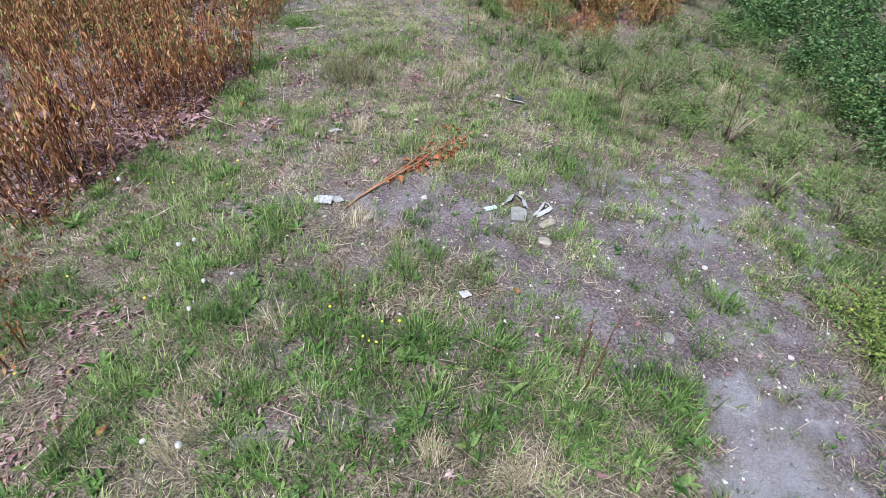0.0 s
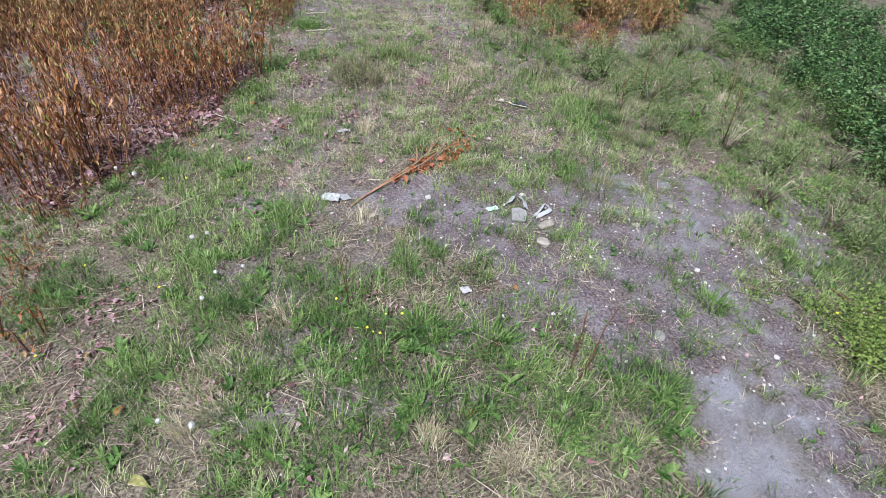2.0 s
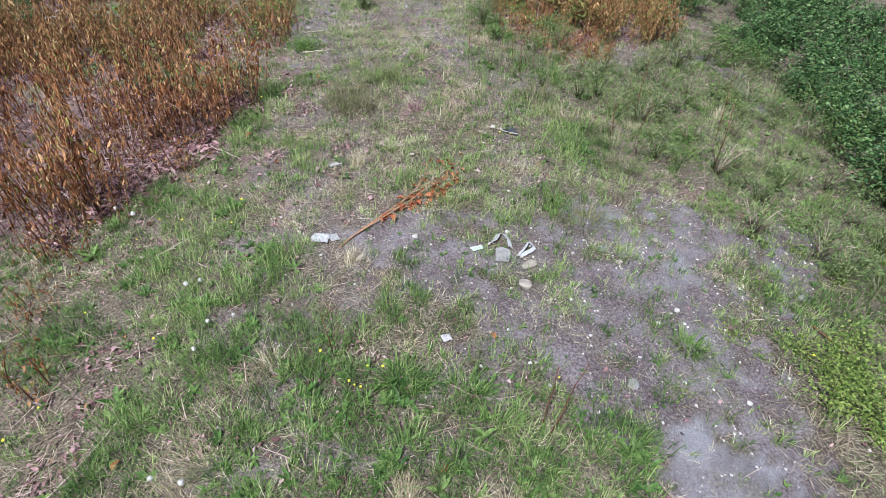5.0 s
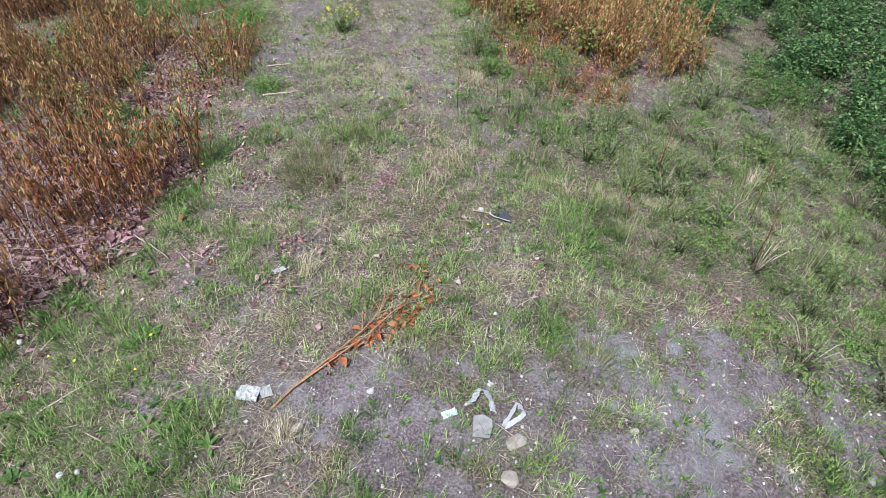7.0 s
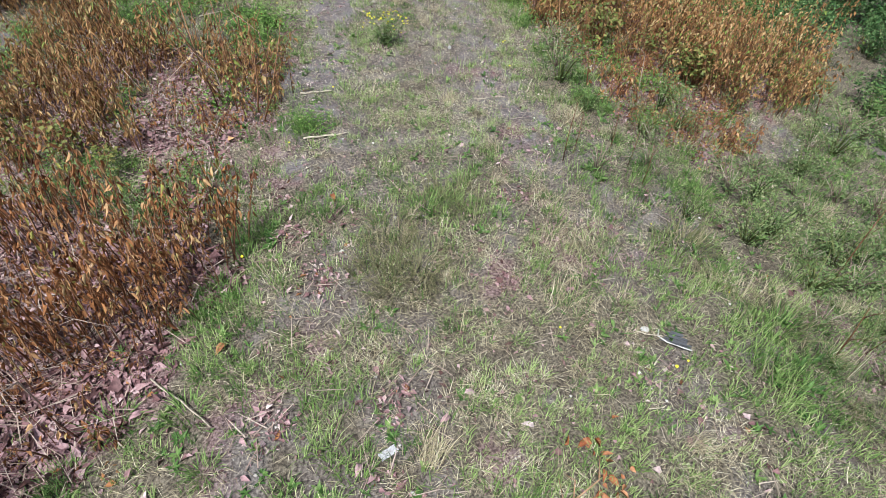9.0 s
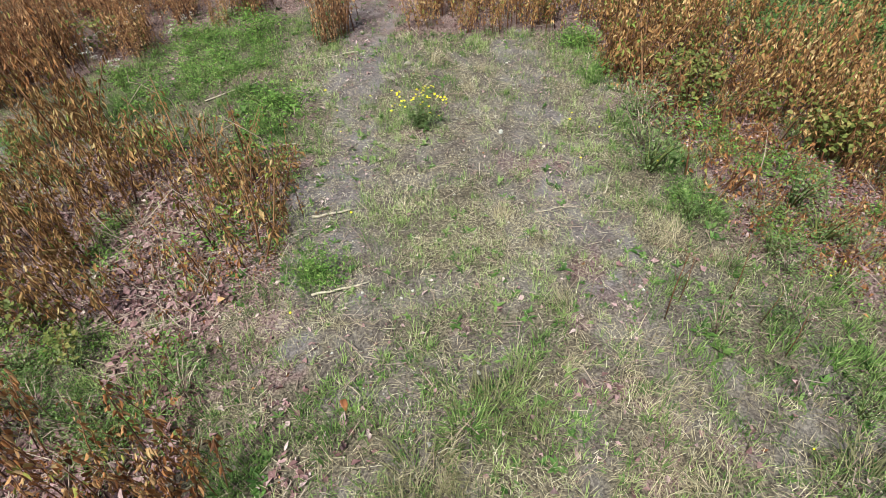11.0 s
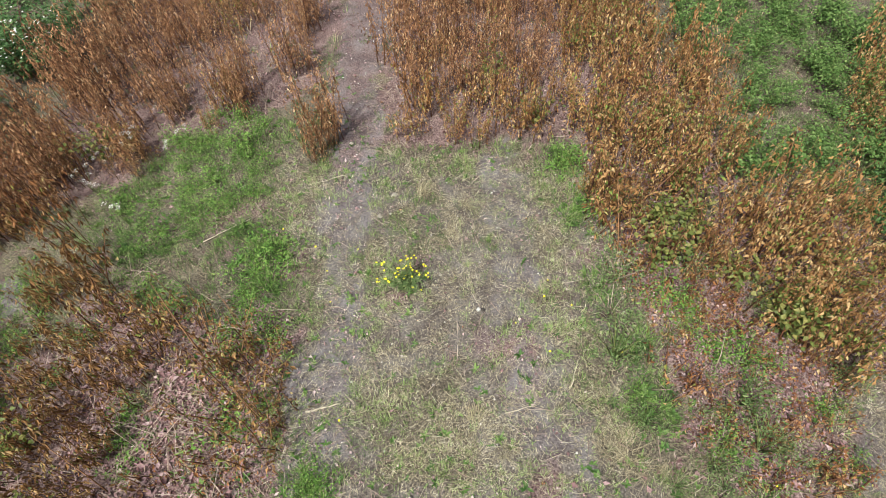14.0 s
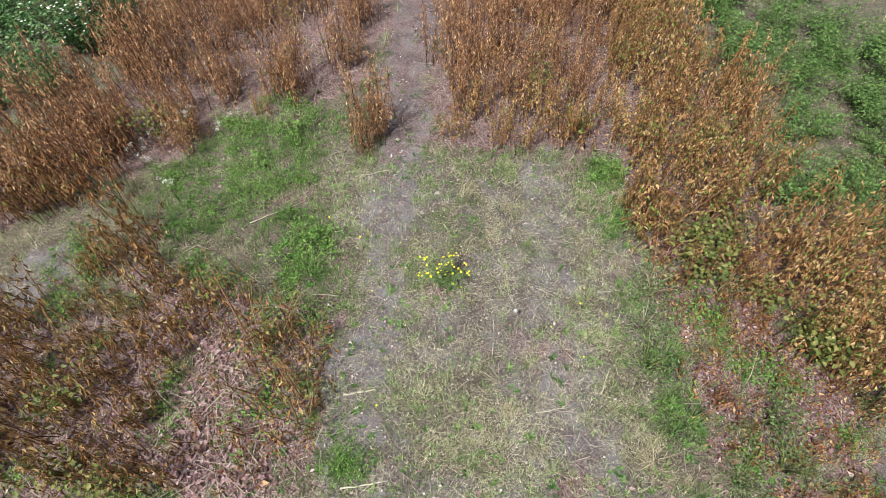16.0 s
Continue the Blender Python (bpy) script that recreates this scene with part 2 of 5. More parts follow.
LUSH_LEAF = leafy("lush weed leaf", [(0.0, (0.06, 0.125, 0.03)), (0.5, (0.15, 0.3, 0.06)), (1.0, (0.32, 0.46, 0.13))], roughness=0.5)
WEED = leafy("fresh weed leaf", [(0.0, (0.045, 0.105, 0.028)), (0.5, (0.115, 0.225, 0.058)), (1.0, (0.25, 0.36, 0.12))], roughness=0.5)
GREEN_STEM = leafy("green stem", [(0.0, (0.06, 0.1, 0.03)), (1.0, (0.2, 0.22, 0.08))], glow=0.0)
GRAVEL = leafy("gravel", [(0.0, (0.12, 0.11, 0.11)), (0.5, (0.3, 0.28, 0.27)), (0.85, (0.5, 0.47, 0.45)), (1.0, (0.68, 0.66, 0.65))], glow=0.0, roughness=0.9)


def ground_material():
    m, nodes, links, b = material("earth", 0.95, 0.15)
    masks = {}
    for name in ("soil", "sand", "litter", "grassy"):
        a = nodes.new("ShaderNodeAttribute")
        a.attribute_name = name
        masks[name] = a.outputs["Fac"]
    coarse, grit, specks = noise_node(nodes, links, 4.0, 6.0), noise_node(nodes, links, 60.0, 6.0, 0.7), noise_node(nodes, links, 220.0, 3.0, 0.7)
    thatch = ramp(nodes, [(0.39, (0.05, 0.043, 0.036)), (0.5, (0.138, 0.12, 0.094)), (0.64, (0.31, 0.275, 0.215))])
    links.new(grit.outputs["Fac"], thatch.inputs["Fac"])
    soil = ramp(nodes, [(0.37, (0.083, 0.069, 0.073)), (0.5, (0.166, 0.143, 0.152)), (0.63, (0.3, 0.272, 0.288))])
    links.new(grit.outputs["Fac"], soil.inputs["Fac"])
    pale = ramp(nodes, [(0.42, (0.1, 0.1, 0.11)), (0.5, (0.23, 0.235, 0.262)), (0.58, (0.45, 0.46, 0.5))])
    links.new(specks.outputs["Fac"], pale.inputs["Fac"])
    leaf = ramp(nodes, [(0.4, (0.065, 0.042, 0.042)), (0.5, (0.2, 0.137, 0.137)), (0.62, (0.4, 0.3, 0.295))])
    links.new(grit.outputs["Fac"], leaf.inputs["Fac"])
    c = mixed(nodes, links, masks["litter"], thatch.outputs["Color"], leaf.outputs["Color"])
    c = mixed(nodes, links, masks["soil"], c, soil.outputs["Color"])
    c = mixed(nodes, links, masks["sand"], c, pale.outputs["Color"])
    dust = ramp(nodes, [(0.5, (0.0, 0.0, 0.0)), (0.7, (0.42, 0.42, 0.42))])
    links.new(coarse.outputs["Fac"], dust.inputs["Fac"])
    dusty = nodes.new("ShaderNodeMath")
    dusty.operation = "MULTIPLY"
    links.new(dust.outputs["Color"], dusty.inputs[0])
    links.new(masks["soil"], dusty.inputs[1])
    c = mixed(nodes, links, dusty.outputs[0], c, pale.outputs["Color"])
    stain = ramp(nodes, [(0.34, (0.7, 0.67, 0.67)), (0.58, (1.0, 1.0, 1.0))])
    links.new(coarse.outputs["Fac"], stain.inputs["Fac"])
    c = mixed(nodes, links, 1.0, c, stain.outputs["Color"], "MULTIPLY")
    links.new(c, b.inputs["Base Color"])
    bp = nodes.new("ShaderNodeBump")
    bp.inputs["Strength"].default_value, bp.inputs["Distance"].default_value = 0.7, 0.012
    links.new(grit.outputs["Fac"], bp.inputs["Height"])
    links.new(bp.outputs["Normal"], b.inputs["Normal"])
    return m


EARTH = ground_material()


# ---- mesh helpers ----
def tri_mesh(name, verts, tris, mat, tone=None, smooth=False):
    """One mesh from arrays of places and triangles; tone: a number from 0 to 1 for each vertex."""
    verts, tris = np.asarray(verts, np.float32), np.asarray(tris, np.int32)
    me = bpy.data.meshes.new(name)
    me.vertices.add(len(verts))
    me.vertices.foreach_set("co", verts.ravel())
    me.loops.add(tris.size)
    me.loops.foreach_set("vertex_index", tris.ravel())
    me.polygons.add(len(tris))
    me.polygons.foreach_set("loop_start", np.arange(0, tris.size, 3, dtype=np.int32))
    if smooth:
        me.polygons.foreach_set("use_smooth", np.ones(len(tris), bool))
    if tone is not None:
        me.attributes.new("tone", "FLOAT", "POINT").data.foreach_set("value", np.asarray(tone, np.float32))
    me.materials.append(mat)
    me.update()
    me.validate()
    return me


def part(name, me, parent, label=""):
    ob = new(name, me)
    ob.parent = parent
    return tagged(ob, label) if label else ob


def empty(name, place=(0, 0, 0)):
    ob = new(name)
    ob.empty_display_size = 0.1
    ob.location = place
    return ob


def stuff(name, me, label, category):
    return tagged(new(name, me), label, category, kind="stuff")


def unit(v):
    return v / np.maximum(np.linalg.norm(v, axis=-1, keepdims=True), 1e-9)


def blades(base, length, width, azimuth, lean, bend, tone):
    """Grass blades: each a tapered strip of two lengths and a tip, bowed outwards."""
    n = len(base)
    out = np.stack([np.cos(azimuth), np.sin(azimuth), np.zeros(n)], -1)
    side = np.stack([-np.sin(azimuth), np.cos(azimuth), np.zeros(n)], -1) * (width / 2)[:, None]
    up = np.array([0, 0, 1.0])
    first = np.sin(lean)[:, None] * out + np.cos(lean)[:, None] * up
    second = np.sin(lean + bend)[:, None] * out + np.cos(lean + bend)[:, None] * up
    mid = base + first * (0.55 * length)[:, None]
    tip = mid + second * (0.45 * length)[:, None]
    v = np.stack([base - side, base + side, mid - side * 0.8, mid + side * 0.8, tip], 1).reshape(-1, 3)
    k = 5 * np.arange(n)[:, None, None]
    t = (np.array([[0, 1, 3], [0, 3, 2], [2, 3, 4]])[None] + k).reshape(-1, 3)
    return v, t, np.repeat(tone, 5)


def leaves(base, along, up, length, width, tone, cup=0.25, simple=False):
    """Leaves of four faces, or two simple ones, folded along the midrib; along: the way from stalk to tip, up: roughly the upper side."""
    n = len(base)
    along = unit(along)
    side = unit(np.cross(along, up))
    up = np.cross(side, along)
    l, w = length[:, None], width[:, None]
    tip = base + along * l - up * l * cup * 0.5
    left = base + along * l * 0.38 + side * w / 2 + up * w * cup
    right = base + along * l * 0.38 - side * w / 2 + up * w * cup
    if simple:
        v = np.stack([base, left, tip, right], 1).reshape(-1, 3)
        t = (np.array([[0, 2, 1], [0, 3, 2]])[None] + 4 * np.arange(n)[:, None, None]).reshape(-1, 3)
        return v, t, np.repeat(tone, 4)
    low_l = base + along * l * 0.22 + side * w * 0.42 + up * w * cup * 0.85
    low_r = base + along * l * 0.22 - side * w * 0.42 + up * w * cup * 0.85
    high_l = base + along * l * 0.58 + side * w * 0.44 + up * (w * cup * 0.9 - l * cup * 0.15)
    high_r = base + along * l * 0.58 - side * w * 0.44 + up * (w * cup * 0.9 - l * cup * 0.15)
    v = np.stack([base, low_l, high_l, tip, high_r, low_r], 1).reshape(-1, 3)
    k = 6 * np.arange(n)[:, None, None]
    t = (np.array([[0, 2, 1], [0, 3, 2], [0, 4, 3], [0, 5, 4]])[None] + k).reshape(-1, 3)
    return v, t, np.repeat(tone, 6)


def tube(points, radius, tip, sides=5):
    """A tapering stem along points, closed at its ends."""
    p = np.asarray(points, float)
    n = len(p)
    ahead = unit(np.gradient(p, axis=0))
    ref = np.array([1.0, 0, 0]) if abs(ahead[0][0]) < 0.7 else np.array([0, 1.0, 0])
    a = unit(np.cross(ahead, ref))
    b = np.cross(ahead, a)
    ang = np.linspace(0, 2 * np.pi, sides, endpoint=False)
    r = np.linspace(radius, tip, n)[:, None, None]
    ring = p[:, None] + r * (np.cos(ang)[None, :, None] * a[:, None] + np.sin(ang)[None, :, None] * b[:, None])
    v = np.concatenate([ring.reshape(-1, 3), p[:1], p[-1:]])
    t = []
    for i in range(n - 1):
        for j in range(sides):
            k = (j + 1) % sides
            t += [(i * sides + j, i * sides + k, (i + 1) * sides + k), (i * sides + j, (i + 1) * sides + k, (i + 1) * sides + j)]
    for j in range(sides):
        k = (j + 1) % sides
        t += [(k, j, n * sides), ((n - 1) * sides + j, (n - 1) * sides + k, n * sides + 1)]
    return v, np.array(t)


class Heap:
    """Gathers pieces into one mesh."""

    def __init__(self):
        self.v, self.t, self.c, self.n = [], [], [], 0

    def add(self, v, t, tone):
        v = np.asarray(v, float)
        self.v.append(v)
        self.t.append(np.asarray(t) + self.n)
        self.c.append(np.broadcast_to(np.asarray(tone, float), (len(v),)))
        self.n += len(v)
        return self

    def mesh(self, name, mat, smooth=False):
        return tri_mesh(name, np.concatenate(self.v), np.concatenate(self.t), mat, np.concatenate(self.c), smooth)


# ---- ground: one sheet, fine under the track and coarser out to the horizon ----
def spread(low, high, step):
    fine = np.arange(low, high + step / 2, step)
    far = np.geomspace(step, 2500, 46).cumsum()
    far = far[far < 3500]
    return np.concatenate([low - far[::-1], fine, high + far])


def worn(x, y):
    """Thin spots of the turf along the track, where grey earth shows."""
    along = inside(TRACK, x, y, 0.4) & (fbm(x, y, 0.4, 29) > 0.44)
    return along | ((fbm(x, y, 0.42, 30) > 0.53) & (x > -2.3) & (x < 1.3) & (y > -1.7) & (y < 4.4))


def build_ground():
    xs, ys = spread(-8.5, 9.0, 0.07), spread(-4.0, 14.5, 0.07)
    X, Y = np.meshgrid(xs, ys)
    v = np.stack([X, Y, height(X, Y)], -1).reshape(-1, 3)
    w = len(xs)
    i = (np.arange(len(ys) - 1)[:, None] * w + np.arange(w - 1)[None]).ravel()
    t = np.concatenate([np.stack([i, i + 1, i + w + 1], -1), np.stack([i, i + w + 1, i + w], -1)])
    me = tri_mesh("ground", v, t, EARTH, smooth=True)
    x, y = v[:, 0], v[:, 1]
    soil = (inside(SOIL, x, y, 0.22) & (fbm(x, y, 0.28, 22) < 0.66)) | any_inside([BARE_WEST, BARE_EAST, BARE_SHRUB, FOOTPATH], x, y, 0.08)
    wander = 0.5 * (fbm(x, y, 1.5, 26) - 0.5)
    ruts = inside(TRACK, x, y, 0.4) & ((np.abs(x + 1.8 + wander) < 0.3) | (np.abs(x + wander) < 0.28)) & (fbm(x, y, 0.35, 27) > 0.4)
    sand = inside(SAND, x, y, 0.22) | (inside(SOIL, x, y, 0.1) & (x > 0.9) & (fbm(x * 2.2 + 0.8 * y, y * 0.6, 0.5, 73) > 0.7))
    sand = np.maximum(sand, 0.5 * inside(SAND_STREAK, x, y, 0.25))
    sand = np.maximum(sand, 0.15 * ruts)
    litter = any_inside(STANDS + [STAND_MIDDLE, SPARSE_EAST, CLEARING, LITTER_WEST, FOOTPATH], x, y, 0.3) | ((fbm(x, y, 0.45, 81) > 0.68) & (y > 0.6) & (np.abs(x) < 9) & (np.abs(y - 5) < 11) & ~inside(HERBS_EAST, x, y))
    for name, mask in (("soil", soil * np.where(inside(FOOTPATH, x, y), 0.6, np.where(inside(BARE_SHRUB, x, y), 0.7, 1.0)) * (0.55 + 0.45 * (fbm(x, y, 0.25, 5) > 0.4)) + 0.45 * ruts + 0.4 * worn(x, y)), ("sand", sand * np.clip(1.9 * fbm(x, y, 0.16, 74) - 0.3, 0, 1)), ("litter", litter * 1.0)):
        me.attributes.new(name, "FLOAT", "POINT").data.foreach_set("value", np.clip(mask, 0, 1).astype(np.float32))
    return tagged(new("ground", me), "uneven earth track with grey bare soil, thatch and leaf litter", "ground", kind="structure")


ground = build_ground()


def on_ground(x, y, lift=0.0):
    return np.stack([x, y, height(x, y) + lift], -1)


def scatter(n, x0, x1, y0, y1, keep):
    x, y = RNG.uniform(x0, x1, n), RNG.uniform(y0, y1, n)
    k = RNG.uniform(0, 1, n) < keep(x, y)
    return x[k], y[k]


# ---- grass ----
LUSH = [(-3.13, 1.34, 0.3), (-2.55, 0.84, 0.35), (-2.24, 3.25, 0.25), (-1.5, -1.0, 0.42), (-2.15, -0.75, 0.4), (-1.0, -1.45, 0.42), (0.4, -1.72, 0.25),
        (0.7, 0.8, 0.22), (-0.76, 3.42, 0.3), (-0.4, -1.5, 0.25), (1.2, -1.0, 0.12), (-1.97, 4.64, 0.25), (0.92, 5.0, 0.28), (0.8, 6.2, 0.22),
        (0.75, 8.0, 0.25), (-2.9, 7.3, 0.35), (-0.8, -0.5, 0.2), (-2.75, -1.7, 0.35), (-3.3, -0.4, 0.4), (1.2, 1.9, 0.5), (0.9, 2.6, 0.35),
        (-2.4, 2.6, 0.22), (-1.9, 0.1, 0.3), (1.4, 3.6, 0.25), (0.75, 7.2, 0.25), (-2.65, 6.6, 0.3), (-2.75, 7.0, 0.3),
        (-5.0, 6.9, 0.22), (-1.21, -1.56, 0.5), (-1.9, -1.4, 0.3), (-0.3, -1.25, 0.25), (-1.6, -1.95, 0.4), (-0.62, -1.75, 0.28), (-2.6, -1.15, 0.3), (-2.35, -0.45, 0.35),
        (-2.9, 0.3, 0.3), (-0.1, -1.9, 0.2), (-3.1, 3.7, 0.4), (-4.2, 7.3, 0.25), (0.9, 5.6, 0.2)]
PARCHED = [(-1.75, -0.95, 0.16), (-2.1, -1.65, 0.2), (-0.85, -1.95, 0.16), (-0.45, -2.05, 0.2), (0.0, 3.0, 0.28), (-0.1, 3.8, 0.3), (1.05, 2.6, 0.2),
           (-1.3, 0.9, 0.4), (-1.1, -0.2, 0.3), (0.7, 4.75, 0.3), (-1.0, 2.4, 0.4), (0.2, 2.2, 0.3), (1.6, 1.6, 0.25), (0.35, 1.2, 0.3), (-1.2, 3.0, 0.3),
           (-0.6, 7.6, 0.5), (-0.5, 5.0, 0.5), (2.3, 1.9, 0.3), (2.9, 2.9, 0.3),
           (3.3, 1.9, 0.25), (2.4, 3.2, 0.3), (1.9, 2.3, 0.25), (3.6, 2.6, 0.3)]


def blobs(spots, x, y, seed):
    """How deep places lie in round patches with ragged edges: 0 outside, 1 well inside."""
    out = np.zeros(np.shape(x))
    rag = 0.55 + 0.9 * fbm(x, y, 0.3, seed)
    for cx, cy, r in spots:
        out = np.maximum(out, np.clip(1.6 * (1 - np.hypot(x - cx, y - cy) / (r * rag * 1.25)), 0, 1))
    return out


LEAFY_SPOTS = [(-3.25, 0.35, 0.2), (-2.96, -0.59, 0.25), (-2.7, -0.62, 0.15), (-1.15, -0.86, 0.14), (-1.0, -0.93, 0.12), (-1.95, -0.9, 0.12), (-2.94, -0.95, 0.22), (-2.1, -1.42, 0.14), (-2.9, -1.38, 0.25),
               (-3.05, -1.5, 0.25), (-1.99, 3.2, 0.25), (-1.81, 2.74, 0.25), (-2.03, 1.69, 0.22), (-1.34, 1.75, 0.2), (-0.49, 2.6, 0.18), (-2.1, 3.6, 0.2), (-1.4, 1.3, 0.14)]
LYING = [(-1.43, 0.37, 0.12), (-0.17, 0.1, 0.06), (0.05, 0.08, 0.14), (0.2, 0.02, 0.1), (-0.53, -0.84, 0.05), (-1.4, 1.46, 0.06), (0.5, 2.03, 0.14), (0.14, -0.33, 0.06)]


def cover(x, y):
    """How thick grass stands, how dry it is, and how lush."""
    thick = np.clip(0.25 + 1.9 * (fbm(x, y, 0.4, 21) - 0.3), 0.12, 1)
    dry = np.clip((fbm(x, y, 0.6, 31) - 0.36) / 0.28, 0, 1)
    thick = np.where((x < 0.4) & (y < 0.9), np.clip(thick * 1.3 + 0.34, 0, 1), np.where((y < 4.6) & (np.abs(x) < 4), np.clip(thick + 0.15, 0, 1), thick)) * np.where(np.abs(x) > 5, 0.55, 1)
    track = inside(TRACK, x, y, 0.5)
    dry = np.where(track, np.clip(0.12 + 0.6 * dry, 0, 1), dry * 0.9)
    thick = np.where(track, np.clip(thick * 0.9 + 0.15, 0, 1), thick)
    wander = 0.5 * (fbm(x, y, 1.5, 26) - 0.5)
    rut = track & ((np.abs(x + 1.8 + wander) < 0.22) | (np.abs(x + wander) < 0.22)) & (fbm(x, y, 0.35, 27) > 0.4)
    thick = np.where(rut, thick * 0.35, thick)
    thick = np.where(worn(x, y), thick * 0.68, thick)
    lush, parched = blobs(LUSH, x, y, 23), blobs(PARCHED, x, y, 24)
    thick = np.clip(thick + 0.7 * lush, 0, 1)
    dry = np.clip(dry + 0.8 * parched - 0.8 * lush, 0, 1)
    bare = inside(SOIL, x, y, 0.22)
    thick = np.where(bare, 0.5 * (fbm(x, y, 0.28, 22) > 0.53) + 0.16 + 0.4 * lush, thick)
    thick = np.where(inside(SAND, x, y, 0.2), 0.025 + 0.5 * lush, thick)
    thick = np.where(any_inside([BARE_WEST, BARE_EAST, BARE_SHRUB, FOOTPATH], x, y), np.where(inside(BARE_SHRUB, x, y), 0.3, 0.05), thick)
    thick = np.where(any_inside(STANDS + [STAND_MIDDLE], x, y, 0.25), 0.12 * (fbm(x, y, 0.5, 25) > 0.55) + 0.03, thick)
    thick = np.where(any_inside([SPARSE_EAST, CLEARING], x, y, 0.35), 0.4 * (fbm(x, y, 0.35, 28) > 0.56) + 0.05, thick)
    thick = np.where(inside(LITTER_WEST, x, y, 0.35), thick * 0.22 + 0.7 * lush, thick)
    thick = np.where(inside(LITTER_NEAR, x, y, 0.4) & (fbm(x, y, 0.25, 86) > 0.46), thick * 0.3, thick)
    thick = np.where(any_inside([BRAMBLES_EAST, BUSHES_WEST], x, y), 0.1, thick)
    thick = thick * (1 - 0.7 * blobs(LEAFY_SPOTS, x, y, 38))
    green = any_inside([GREEN_WEST, HERBS_EAST, HERB_FRINGE, GREEN_REAR], x, y, 0.15)
    dry = np.where(green, dry * 0.45, dry)
    lush = np.where(inside(GREEN_WEST, x, y, 0.15), 1.0, lush)
    knot = np.clip((fbm(x, y, 0.2, 35) - 0.36) / 0.2, 0, 1)
    thick = thick * (0.3 + 1.1 * knot)
    for cx, cy, r in LYING:
        thick = np.where(np.hypot(x - cx, y - cy) < r, 0.0, thick)
    return np.clip(thick, 0, 1), dry, lush


def build_grass():
    x, y = scatter(80000, -7.5, 7.5, -3.6, 11, lambda x, y: cover(x, y)[0])
    _, dry, lush = cover(x, y)
    n = len(x)
    is_dry = RNG.uniform(0, 1, n) < 0.08 + 0.46 * dry
    scale = (0.55 + 0.8 * fbm(x, y, 0.5, 52)) * (1 + 0.55 * lush)
    own = np.clip(0.5 + 0.9 * (fbm(x, y, 0.8, 53) - 0.5) + 1.0 * (fbm(x, y, 0.16, 36, 2) - 0.5) + RNG.normal(0, 0.18, n) - 0.16 * lush + 0.14 * ((y > 0) & (y < 4.4)) + 0.3 * (inside(TRACK, x, y, 0.3) & (lush < 0.3)), 0, 1)
    for name, pick, mat, per, label in (("grass", ~is_dry, GRASS, 12, "fresh green rough grass growing in tufts on the earth track"),
                                        ("dry_grass", is_dry, STRAW, 11, "bleached dry grass tufts among the green")):
        k = np.repeat(np.flatnonzero(pick), per)
        m = len(k)
        az = RNG.uniform(0, 2 * np.pi, m)
        off = RNG.uniform(0, 0.05, m) * scale[k]
        bx, by = x[k] + np.cos(az) * off, y[k] + np.sin(az) * off
        az = az + RNG.normal(0, 0.6, m)
        green = name == "grass"
        length = RNG.uniform(0.03, 0.12, m) * scale[k]
        lean = RNG.uniform(0.05, 0.75, m) if green else RNG.uniform(0.5, 1.4, m)
        bend = RNG.uniform(0.1, 1.1, m) if green else RNG.uniform(-0.1, 0.6, m)
        tone = np.clip(own[k] + RNG.normal(0, 0.17, m), 0, 1)
        wide = RNG.uniform(0.0026, 0.0062, m) * (1 if green else 0.62) * np.where(y[k] > 4, 0.75, 1)
        v, t, c = blades(on_ground(bx, by, -0.006), length, wide, az, lean, bend, tone)
        stuff(name, tri_mesh(name, v, t, mat, c), label, "grass")
    # flattened stalks of last year, lying in swirls
    x, y = scatter(300000, -7, 7, -3.4, 10, lambda x, y: (0.2 + 0.8 * cover(x, y)[1]) * np.where(inside(SOIL, x, y, 0.2), 0.4, 1)
                   * np.where(any_inside(STANDS + [STAND_MIDDLE, SPARSE_EAST, CLEARING, LITTER_WEST], x, y, 0.2), 0.12, 1)
                   * np.where(inside(SAND, x, y), 0.05, 1) * np.where(worn(x, y), 0.6, 1) * np.where(y < 0.3, 0.85, 1) * np.where(any_inside([BRAMBLES_EAST, HERBS_EAST], x, y), 0.4, 1)
                   * np.clip(0.2 + 2.4 * (fbm(x, y, 0.22, 37) - 0.33), 0.18, 1.3))
    n = len(x)
    az = 9 * fbm(x, y, 0.9, 54) + RNG.normal(0, 0.7, n)
    v, t, c = blades(on_ground(x, y, RNG.uniform(0.002, 0.03, n)), RNG.uniform(0.025, 0.12, n), RNG.uniform(0.0016, 0.0036, n) * np.where(y > 4, 0.85, 1), az,
                     RNG.uniform(1.3, 1.6, n), RNG.uniform(-0.1, 0.25, n), np.clip(RNG.beta(1.5, 1.5, n) + 0.1 * inside(TRACK, x, y, 0.2), 0, 1))
    stuff("thatch", tri_mesh("thatch", v, t, STRAW, c), "flattened bleached grass stalks lying in swirls", "dry grass")
    # short pale clippings on the worn track
    x, y = scatter(110000, -2.7, 1.1, 0.6, 8.6, lambda x, y: np.where(inside(TRACK, x, y, 0.4), 0.75, 0.25 * (y < 4.6)) * np.clip(0.1 + 4 * (fbm(x, y, 0.28, 57) - 0.44), 0.05, 1) * np.where((np.abs(x + 1.8) < 0.25) | (np.abs(x) < 0.22), 0.65, 1))
    n = len(x)
    az = 9 * fbm(x, y, 0.6, 58) + RNG.normal(0, 0.9, n)
